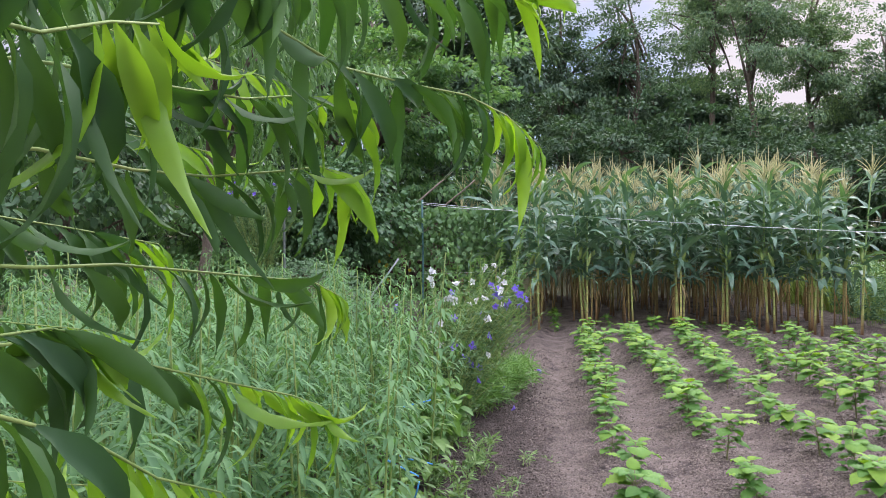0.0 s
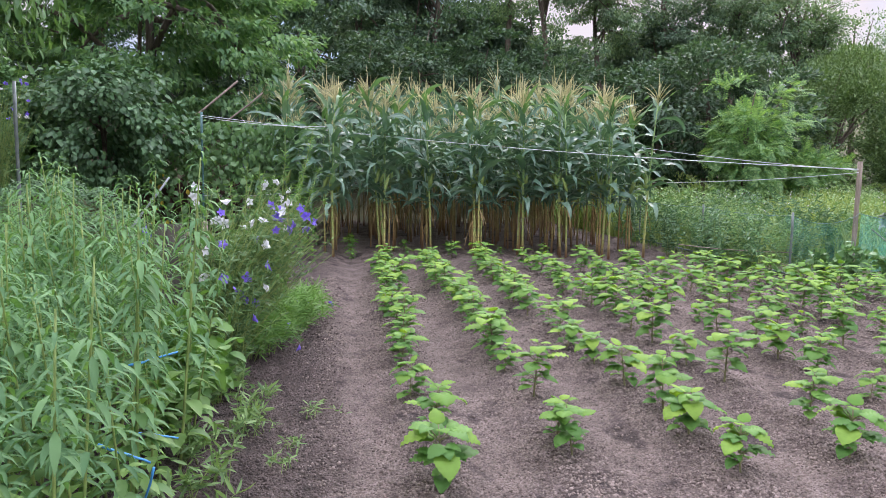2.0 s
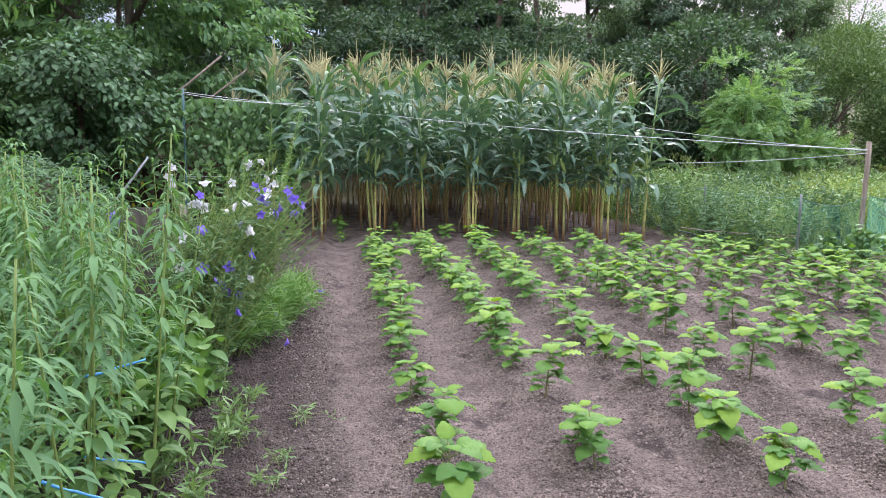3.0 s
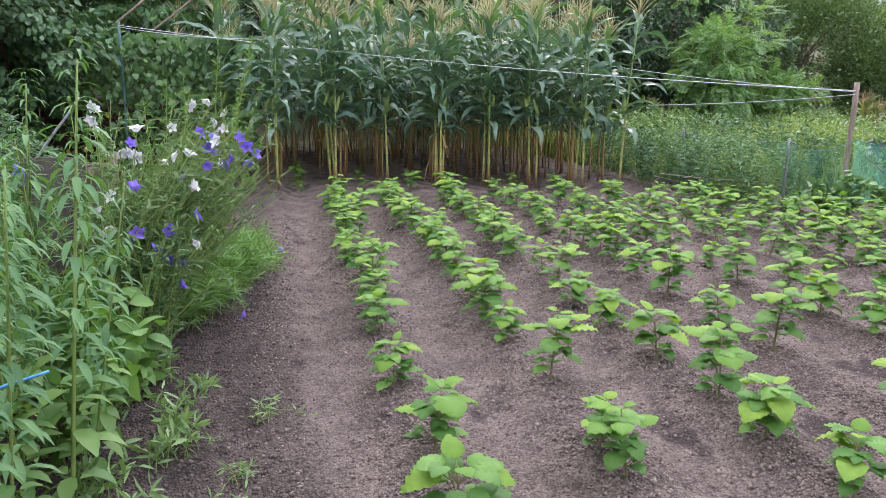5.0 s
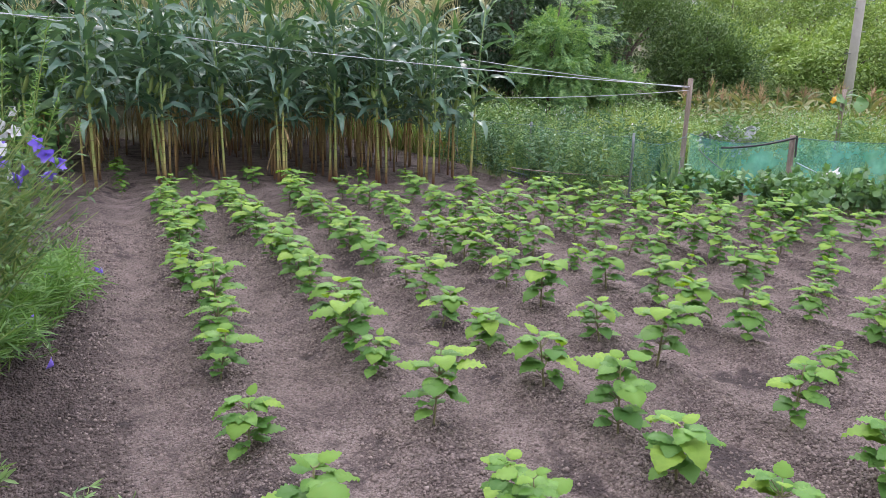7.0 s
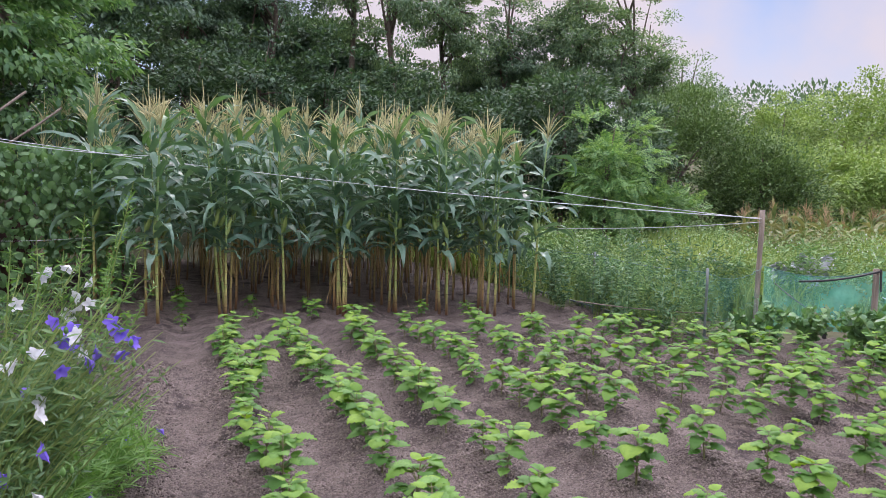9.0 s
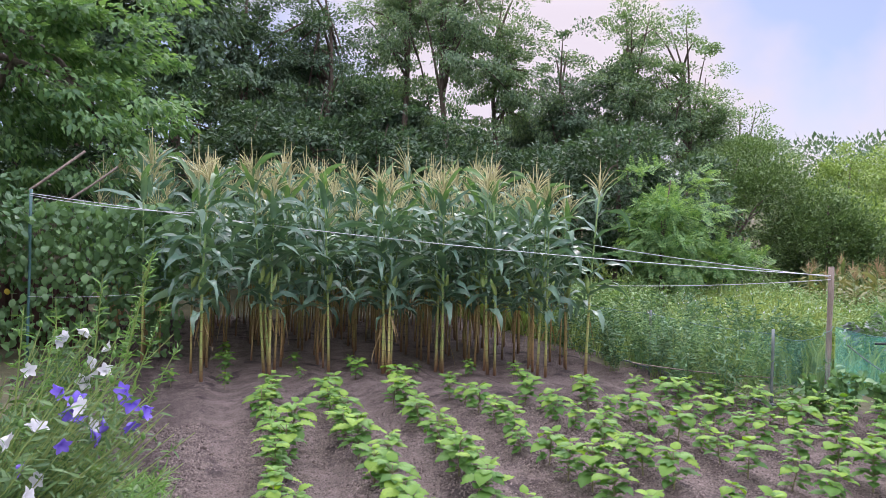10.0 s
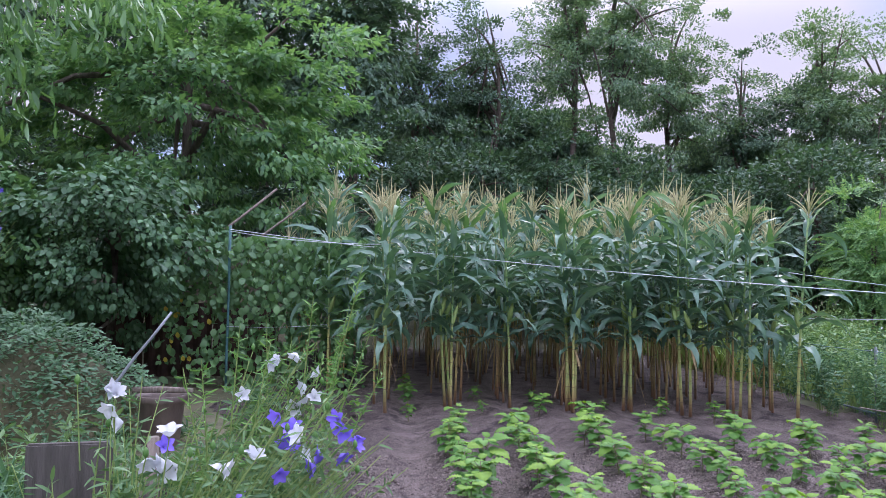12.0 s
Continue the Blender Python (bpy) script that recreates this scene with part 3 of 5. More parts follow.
make_tree("leafy_shrub", "tall dark green shrub at the garden's edge", (-4.9, 7.6, 0), 3.2, (0, 0, 2.0), (1.5, 1.3, 1.5), 110, 60, BROAD, 0.1, L_BUSH, 16, 0.07, 0.35, 0.3, 0.7, 8, -1.0, "shrub", 0.8)
make_tree("leafy_shrub", "tall dark green shrub at the garden's edge", (-5.6, 4.6, 0), 3.6, (0, 0, 2.2), (1.6, 1.5, 1.7), 110, 60, BROAD, 0.1, L_BUSH, 17, 0.07, 0.35, 0.3, 0.7, 8, -1.0, "shrub", 0.8)
make_tree("locust_tree", "locust tree with bright feathery foliage at the garden's edge", (-8.5, 8.5, 0), 6.2, (0, 0, 3.6), (2.6, 2.4, 2.5), 80, 90, PINNATE_FEW, 0.28, L_LOCUST, 18, 0.14, 0.22, 0.58, 0.7, 8, -1.0, "tree", 0.42)

# right-hand woods
make_tree("young_locust_tree", "small bright locust tree standing in the weeds", (9.7, 14.6, 0), 3.1, (0, 0, 1.75), (0.8, 0.8, 1.4), 48, 46, PINNATE, 0.24, L_LOCUST_YOUNG, 21, 0.06, 0.2, 0.42, 0.45, 7, -1.0, "tree", 0.45)
make_tree("young_locust_tree", "small bright locust tree standing in the weeds", (11.3, 15.0, 0), 1.7, (0, 0, 0.95), (0.8, 0.8, 0.8), 34, 46, PINNATE, 0.24, L_LOCUST_YOUNG, 22, 0.05, 0.2, 0.42, 0.45, 6, -1.0, "tree", 0.45)
for k, (az, dist, h, r, mat) in enumerate(((42.4, 22, 4.6, 2.0, L_WILLOW), (47.5, 21, 3.0, 1.3, L_WILLOW), (49, 29, 5.0, 2.3, L_LIGHT), (53.5, 30, 5.6, 2.6, L_LIGHT), (58, 32, 5.4, 2.7, L_LIGHT), (51, 24, 3.0, 2.2, L_LIGHT), (56, 25, 3.2, 2.4, L_LIGHT), (62, 27, 4.6, 2.6, L_LIGHT), (67, 28, 5.0, 2.8, L_LIGHT))):
    make_tree("willow_shrub" if mat == L_WILLOW else "broadleaf_tree", "dense upright dark green willow-like bush" if mat == L_WILLOW else "rounded light green broadleaf tree at the meadow's edge",
              at(az, dist), h, (0, 0, h * 0.52), (r, r, h * 0.5), 110, 300 if mat == L_WILLOW else 240, SIMPLE, 0.085 if mat == L_WILLOW else 0.11, mat, 60 + k, 0.1, -0.1 if mat == L_WILLOW else 0.1, 0.55, 0.6, 6, -1.0, "tree", 0.8)


def far_woods():
    """Wooded hills in the distance, uncountable crowns in one sheet of leaves."""
    rng = np.random.default_rng(9)
    n = 420
    az = np.radians(rng.uniform(-60, 105, n))
    dist = rng.uniform(60, 135, n)
    x, y = np.sin(az) * dist, np.cos(az) * dist
    z = land(x, y)
    m = 260
    who = np.repeat(np.arange(n), m)
    off = unit(rng.normal(size=(n * m, 3))) * rng.random((n * m, 1)) ** 0.4 * (3.0, 3.0, 3.4)
    pos = np.stack([x, y, z + 2.6], 1)[who] + off
    dirs = unit(off + rng.normal(size=off.shape))
    v, f = scatter(SIMPLE, pos, frames(dirs, np.tile([0.1, 0, 1.0], (n * m, 1))), rng.uniform(0.4, 0.75, n * m))
    tagged(new("far_woods", tri_mesh("far_woods", v, f, L_FOREST)), "distant wooded hills under a pale sky", "woods", "", "stuff")


far_woods()


# ---- corn ----
def corn_leaf(rng, w, L, rise, bend):
    """A long tapering leaf with a keel and ruffled edges that leaves the stalk at rise and arches over by bend."""
    n = 11
    prof = w * np.array([0.55, 0.82, 0.97, 1.0, 0.95, 0.86, 0.73, 0.57, 0.40, 0.21, 0.01])
    u = np.linspace(0, 1, n)
    ang = rise - bend * u ** 1.5
    y = np.concatenate([[0], np.cumsum(np.cos(ang[1:]))]) * L / (n - 1)
    z = np.concatenate([[0], np.cumsum(np.sin(ang[1:]))]) * L / (n - 1)
    a, b = rng.uniform(0, 6.28, 2)
    tw = rng.normal() * 1.1 * u ** 1.4
    v, f = [], []
    for i in range(n):
        for side in (-1.0, -0.1, 0.1, 1.0):
            ruffle = prof[i] * 0.34 * math.sin(i * 1.9 + (a if side < 0 else b)) * (abs(side) > 0.5)
            lift = 0.45 * prof[i] * abs(side) * (1 - 0.8 * u[i]) + ruffle
            across = side * prof[i] * math.cos(tw[i]) - lift * math.sin(tw[i])
            high = side * prof[i] * math.sin(tw[i]) + lift * math.cos(tw[i])
            v.append((across, y[i] - math.sin(ang[i]) * high, z[i] + math.cos(ang[i]) * high))
    for i in range(n - 1):
        for k in range(3):
            p, q = 4 * i + k, 4 * i + k + 4
            f += [(p, p + 1, q + 1), (p, q + 1, q)]
    return np.array(v), np.array(f)


def corn(seed, height, mat_tassel=L_TASSEL, dry=False, joined=False, stalk=STALK, thick=0.0175):
    rng = np.random.default_rng(seed)
    top = tagged(new("corn_plant"), "tall corn plant with arching blue-green leaves and straw tassel" if not dry else "ripe corn plant with brown tassel and drying leaves", "corn", "corn stand" if not dry else "far corn stand")
    h = height - 0.42
    ts = np.linspace(0, 1, 9)
    sway = rng.normal(size=2) * 0.03
    pts = np.stack([sway[0] * ts ** 2, sway[1] * ts ** 2, ts * h], 1)
    part("stalk", tri_mesh("stalk", *tube(pts, thick * (1 - 0.55 * ts) * (1 + 0.2 * (ts == 0)), 7), stalk), top)
    count = 12 if joined else 16
    heap_of = []
    plane = rng.uniform(0, 3.14)
    for i in range(count):
        k = i / (count - 1)
        t = (0.42 + 0.56 * k if joined else 0.36 + 0.62 * k ** 1.1) + rng.normal() * 0.012
        a = (i % 2) * math.pi + plane + rng.normal() * 0.75
        last = i > count - 4
        L = rng.uniform(0.38, 0.62) if last else (0.52 + 0.18 * math.sin(math.pi * k)) * rng.uniform(0.75, 1.15)
        w = rng.uniform(0.042, 0.056) * (0.8 if last else 1)
        rise = rng.uniform(0.85, 1.42) if last else rng.uniform(0.25, 1.1)
        bend = rng.uniform(0.1, 1.6) if last else rng.uniform(1.0, 2.6)
        v, f = corn_leaf(rng, w, L, rise, bend)
        ca, sa = math.cos(a), math.sin(a)
        v = np.stack([v[:, 0] * ca - v[:, 1] * sa, v[:, 0] * sa + v[:, 1] * ca, v[:, 2]], 1)
        v += (sway[0] * t * t, sway[1] * t * t, t * h)
        if joined:
            heap_of.append((v, f))
        else:
            part("leaf", tri_mesh("corn_leaf", v, f, L_CORN_TOP if i > 13 else L_CORN), top)
    if joined:
        part("foliage", tri_mesh("corn_foliage", *join(heap_of), L_CORN_FAR if dry else L_CORN), top)
    chunks = []
    for k in range(15):
        a, out = rng.uniform(0, 6.28), (0 if k == 0 else rng.uniform(0.1, 0.75))
        L = rng.uniform(0.18, 0.34) if k else 0.42
        b0 = np.array([sway[0], sway[1], h - 0.02 + 0.10 * rng.random()])
        d = np.array([math.cos(a) * math.sin(out), math.sin(a) * math.sin(out), math.cos(out)])
        sag = np.array([math.cos(a), math.sin(a), -0.8]) * 0.09 * out
        chunks.append(tube([b0, b0 + d * L * 0.35, b0 + d * L * 0.7 + sag * 0.4, b0 + d * L + sag], (0.003, 0.0055, 0.005, 0.0025), 4, False))
    part("tassel", tri_mesh("tassel", *join(chunks), mat_tassel), top, "straw-coloured tassel" if not dry else "brown tassel")
    # a dry leaf hanging along the lower stalk
    a, L, w = rng.uniform(0, 6.28), rng.uniform(0.22, 0.4), 0.016
    v, f = blade(w * np.array([0.5, 1.0, 0.9, 0.7, 0.4, 0.05]), 0.9, 0.9, w * 0.6, L, rng.normal())
    v = np.stack([v[:, 0], v[:, 1] * 0.5, v[:, 2] - v[:, 1] * 0.8], 1)
    ca, sa = math.cos(a), math.sin(a)
    v = np.stack([v[:, 0] * ca - v[:, 1] * sa, v[:, 0] * sa + v[:, 1] * ca, v[:, 2] + h * rng.uniform(0.25, 0.36)], 1)
    part("dry_leaf", tri_mesh("dry_corn_leaf", v, f, L_CORN_DRY), top, "dry brown leaf")
    a = rng.uniform(0, 6.28)
    d = np.array([math.cos(a) * 0.35, math.sin(a) * 0.35, 0.93])
    b0 = np.array([0, 0, h * 0.46])
    v, f = tube([b0, b0 + d * 0.05, b0 + d * 0.12, b0 + d * 0.2, b0 + d * 0.25], (0.012, 0.026, 0.028, 0.02, 0.005), 7)
    part("ear", tri_mesh("ear", v, f, STEM), top, "green ear in its husk")
    return top


def corn_stand():
    # the first plants of the rows, the next ones, and the crowd behind
    kinds = [corn(3 + k, 2.52 + 0.05 * (k % 3)) for k in range(6)]
    kinds += [corn(43 + k, 2.48 + 0.06 * (k % 3), stalk=STALK_DRY, thick=0.0145) for k in range(4)]
    kinds += [corn(13 + k, 2.46 + 0.06 * (k % 3), L_TASSEL, False, True, STALK_DRY, 0.0135) for k in range(6)]
    rng = random.Random(5)
    fronts = ((0.74, 9.83, 0), (1.43, 10.1, 1), (2.09, 10.25, 2), (2.70, 9.98, 3), (3.33, 9.98, 4), (3.86, 9.72, 5), (4.38, 9.5, 1), (4.82, 9.38, 0), (0.12, 11.3, 2), (-0.45, 12.9, 4))
    more = {1.43: 2, 2.70: 3, 3.33: 2, 3.86: 1, 4.38: 1}
    spots = []
    for x0, y0, k in fronts:
        spots.append((x0, y0, k, 0.02))
        for j in range(more.get(x0, 0)):
            spots.append((x0 + 0.055 * (j - 0.8) + rng.gauss(0, 0.01), y0 + 0.08 + 0.05 * j, (k + j + 1) % 6, 0.05))
        y = y0 + rng.uniform(0.3, 0.45)
        while y < 16.2:
            spots.append((x0 + 0.05 * (y - y0) + rng.gauss(0, 0.07 if y < 11 else 0.12), y, 6 + rng.randrange(4) if y < 11.0 else 10 + rng.randrange(6), 0.02))
            y += rng.uniform(0.17, 0.27)
    used = set()
    for x, y, k, slant in spots:
        s = rng.uniform(0.88, 1.05) * (1 if y < 11.3 else rng.uniform(0.93, 1.05)) * (1.055 if (abs(x - 2.09) < 0.01 and abs(y - 10.25) < 0.01) else 1)
        m = matrix((x, y, -0.01), rng.uniform(0, 6.28), s, (rng.gauss(0, slant), rng.gauss(0, slant)))
        if k in used:
            copy_thing(kinds[k], m)
        else:
            used.add(k)
            kinds[k].matrix_basis = m
    # the far plot beyond the meadow
    dry = [corn(31 + k, 1.75, L_TASSEL_OLD, True, True) for k in range(2)]
    n = 0
    for i in range(46):
        az, dist = 45.5 + 15 * rng.random(), 15.5 + rng.random() * 3.0
        x, y, z = at(az, dist)
        m = matrix((x, y, z), rng.uniform(0, 6.28), rng.uniform(0.8, 0.98))
        if n < 2:
            dry[n].matrix_basis = m
        else:
            copy_thing(dry[n % 2], m)
        n += 1


corn_stand()


# ---- seedlings in rows ----
def oval_leaf(rng, L, bend):
    """A broad rounded leaf with a toothed edge, pleats along its veins and a short point."""
    w = L * rng.uniform(0.36, 0.44)
    prof = w * np.array([0.10, 0.66, 0.82, 1.0, 0.95, 1.0, 0.90, 0.88, 0.70, 0.61, 0.39, 0.24, 0.02])
    n = len(prof)
    u = np.linspace(0, 1, n)
    ang = 0.15 - bend * u ** 1.4
    y = np.concatenate([[0], np.cumsum(np.cos(ang[1:]))]) * L / (n - 1)
    z = np.concatenate([[0], np.cumsum(np.sin(ang[1:]))]) * L / (n - 1)
    cup, droop = rng.uniform(0.1, 0.4), rng.uniform(0.1, 0.5)
    v, f = [], []
    for i in range(n):
        for side in (-1.0, -0.55, 0.0, 0.55, 1.0):
            pleat = 0.085 * w * (1 if i % 2 else -1) * (abs(side) > 0.1)
            lift = prof[i] * (cup * abs(side) - droop * side * side) + pleat
            v.append((side * prof[i], y[i] - math.sin(ang[i]) * lift, z[i] + math.cos(ang[i]) * lift))
    for i in range(n - 1):
        for k in range(4):
            p, q = 5 * i + k, 5 * i + k + 5
            f += [(p, p + 1, q + 1), (p, q + 1, q)]
    return np.array(v), np.array(f)


def seedling(seed, height, nodes):
    """A young plant: paired broad leaves crosswise up a bare stem, the widest near the top."""
    rng = np.random.default_rng(seed)
    top = tagged(new("seedling_plant"), "young bright green plant with broad toothed leaves in pairs", "seedling", "rows of young plants")
    ts = np.linspace(0, 1, 6)
    lean = rng.normal(size=2) * 0.035
    pts = np.stack([lean[0] * ts, lean[1] * ts, -0.03 + ts * (height + 0.03)], 1)
    chunks = [tube(pts, 0.0058 * (1 - 0.55 * ts), 6)]
    leaves = []
    turn0 = rng.uniform(0, 6.28)
    for i in range(nodes):
        k = i / (nodes - 1)
        t = 0.22 + 0.78 * k
        size = (0.085, 0.10, 0.115, 0.13, 0.12, 0.07)[int(round(k * 5))]
        for s in (0, 1):
            a = turn0 + i * 1.57 + s * 3.14 + rng.normal() * 0.25
            L = size * rng.uniform(0.8, 1.15)
            pet = (0.04 if k < 0.3 else 0.055 if k < 0.9 else 0.015) * rng.uniform(0.7, 1.3)
            p0 = np.array([lean[0] * t, lean[1] * t, t * height])
            p1 = p0 + unit(np.array([math.cos(a), math.sin(a), rng.uniform(0.35, 0.8)])) * pet
            chunks.append(tube([p0, (p0 + p1) / 2 + (0, 0, -0.004), p1], (0.0026, 0.002, 0.0018), 4, False))
            leaves.append((oval_leaf(rng, L, rng.uniform(0.5, 1.2)), a, p1, rng.uniform(-0.3, 0.25) + (0.5 if k > 0.95 else 0), k))
            if k < 0.95:
                # a side shoot in the leaf's axil
                p2 = p0 + np.array([math.cos(a), math.sin(a), 1.1]) * rng.uniform(0.02, 0.05)
                chunks.append(tube([p0, (p0 + p2) / 2, p2], (0.0026, 0.002, 0.0018), 4, False))
                for q in (-0.9, 0.1, 1.0):
                    leaves.append((oval_leaf(rng, L * rng.uniform(0.5, 0.75), 0.9), a + q, p2, rng.uniform(-0.2, 0.45), 0.0))
    part("stem", tri_mesh("seedling_stem", *join(chunks), SEED_STEM), top)
    low = []
    for (v, f), a, at_p, rise, k in leaves:
        cr, sr, ca, sa = math.cos(rise), math.sin(rise), math.cos(a - math.pi / 2), math.sin(a - math.pi / 2)
        v = np.stack([v[:, 0], v[:, 1] * cr - v[:, 2] * sr, v[:, 1] * sr + v[:, 2] * cr], 1)
        v = np.stack([v[:, 0] * ca - v[:, 1] * sa, v[:, 0] * sa + v[:, 1] * ca, v[:, 2]], 1) + at_p
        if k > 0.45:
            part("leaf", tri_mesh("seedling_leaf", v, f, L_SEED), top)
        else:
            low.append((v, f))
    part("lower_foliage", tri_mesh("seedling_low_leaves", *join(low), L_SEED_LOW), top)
    return top


def seedlings():
    kinds = [seedling(70 + k, (0.24, 0.28, 0.31, 0.22, 0.28, 0.26)[k], (5, 6, 6, 5, 6, 5)[k]) for k in range(6)]
    rng = random.Random(21)
    near = (
        (2.86, 3.34, 3.86, 4.5, 4.78, 5.2, 5.57), (3.06, 3.23, 3.81, 4.31, 4.55, 4.91, 5.35), (2.8, 3.17, 3.47, 3.92, 4.36, 4.73, 5.1, 5.42),
        (2.83, 3.28, 3.91, 4.25, 4.81, 5.2), (2.95, 3.49, 3.96, 4.3, 4.6, 4.96, 5.4), (3.3, 3.7, 4.05, 4.5, 4.9), (3.4, 3.9, 4.4, 4.8), (3.8, 4.3, 4.8), (4.3, 4.8), (4.6,),
    )
    spots = []
    for i, ys in enumerate(near):
        spots += [(row_x(i, y) + rng.gauss(0, 0.03), y, 1.0) for y in ys]
        y = ys[-1] + 0.4
        while y < 9.0 - 0.12 * i and row_x(i, y) < 5.25 + (8.4 - y) * 0.55:
            spots.append((row_x(i, y) + rng.gauss(0, 0.045), y, 1.0))
            y += rng.uniform(0.24, 0.34)
    # small ones that stand among the first corn stalks
    spots += [(0.46, 9.8, 0.75), (0.95, 9.55, 0.75), (1.7, 9.8, 0.5), (2.28, 9.75, 0.8), (2.35, 10.3, 0.9), (2.96, 9.8, 0.65), (3.5, 9.6, 0.7), (1.0, 10.3, 0.8), (1.03, 10.9, 0.8), (1.05, 11.6, 0.8), (3.9, 9.3, 0.7), (1.75, 10.6, 0.7)]
    used = set()
    for x, y, s in spots:
        k = rng.randrange(6)
        m = matrix((x, y, 0.008), rng.uniform(0, 6.28), s * rng.uniform(0.76, 1.02) * (1.06 if 4 < y < 9.2 else 1), (rng.gauss(0, 0.06), rng.gauss(0.05, 0.06)))
        if k in used:
            copy_thing(kinds[k], m)
        else:
            used.add(k)
            kinds[k].matrix_basis = m


seedlings()


# ---- sesame bed ----
LANCE = blade((0.012, 0.095, 0.085, 0.006), 1.2, 0.3)
LANCE_UP = blade((0.01, 0.062, 0.055, 0.006), 1.5, 0.3)
OVATE = blade((0.02, 0.19, 0.23, 0.15, 0.012), 1.0, 0.25)


def sesame(seed, height):
    rng = np.random.default_rng(seed)
    top = tagged(new("sesame_plant"), "upright sesame plant thick with narrow drooping leaves", "sesame", "sesame bed")
    ts = np.linspace(0, 1, 7)
    lean = rng.normal(size=2) * 0.04
    pts = np.stack([lean[0] * ts, lean[1] * ts, -0.02 + ts * (height + 0.02)], 1)
    part("stem", tri_mesh("sesame_stem", *tube(pts, 0.006 * (1 - 0.6 * ts), 5), STEM), top)
    chunks = []
    for lo, hi, n, tpl, size in ((0.08, 0.42, 22, OVATE, 0.09), (0.34, 0.86, 58, LANCE, 0.09), (0.72, 1.04, 48, LANCE_UP, 0.064)):
        t = np.sort(rng.uniform(lo, hi, n))
        a = np.arange(n) * 1.9 + rng.normal(size=n) * 0.3
        d = np.stack([np.cos(a), np.sin(a), rng.uniform(0.05, 0.6, n) + 0.5 * (lo > 0.7)], 1)
        pos = np.stack([lean[0] * t, lean[1] * t, t * height], 1) + d * 0.02 * (hi < 0.9)
        chunks.append(scatter(tpl, pos, frames(d, np.tile([0, 0, 1.0], (n, 1))), size * rng.uniform(0.75, 1.2, n)))
    part("lower_foliage", tri_mesh("sesame_low_leaves", *chunks[0], L_SESAME_LOW), top, "broad yellow-green lower leaves")
    part("foliage", tri_mesh("sesame_leaves", *join(chunks[1:]), L_SESAME), top)
    return top


def sesame_bed():
    kinds = [sesame(300 + k, 1.0 + 0.05 * (k % 3)) for k in range(6)]
    rng = random.Random(8)
    used = set()
    spots = []
    y = 0.75
    while y < 5.6:
        x = -0.12 - (0.0 if y < 3.75 else (y - 3.75) * 0.75)
        left = -2.3 - 0.1 * y
        while x > left:
            spots.append((x + rng.gauss(0, 0.03), y + rng.gauss(0, 0.04)))
            x -= rng.uniform(0.13, 0.19)
        y += 0.175
    for x, y in spots:
        if x > -0.32 and y < 1.5:
            continue
        k = rng.randrange(6)
        m = matrix((x, y, 0), rng.uniform(0, 6.28), rng.uniform(0.84, 1.12), (rng.gauss(0, 0.05), rng.gauss(0.02, 0.06)))
        if k in used:
            copy_thing(kinds[k], m)
        else:
            used.add(k)
            kinds[k].matrix_basis = m


sesame_bed()


# ---- peach branch over the path ----
PEACH = [blade(w * np.array([0.1, 0.5, 0.85, 1.0, 0.98, 0.85, 0.64, 0.4, 0.2, 0.02]), bend, 0.55, w * 0.14, 1.0, tw) for w, bend, tw in ((0.075, 0.9, 0.3), (0.085, 1.3, -0.4), (0.07, 0.7, 0.6), (0.08, 1.6, 0.1))]


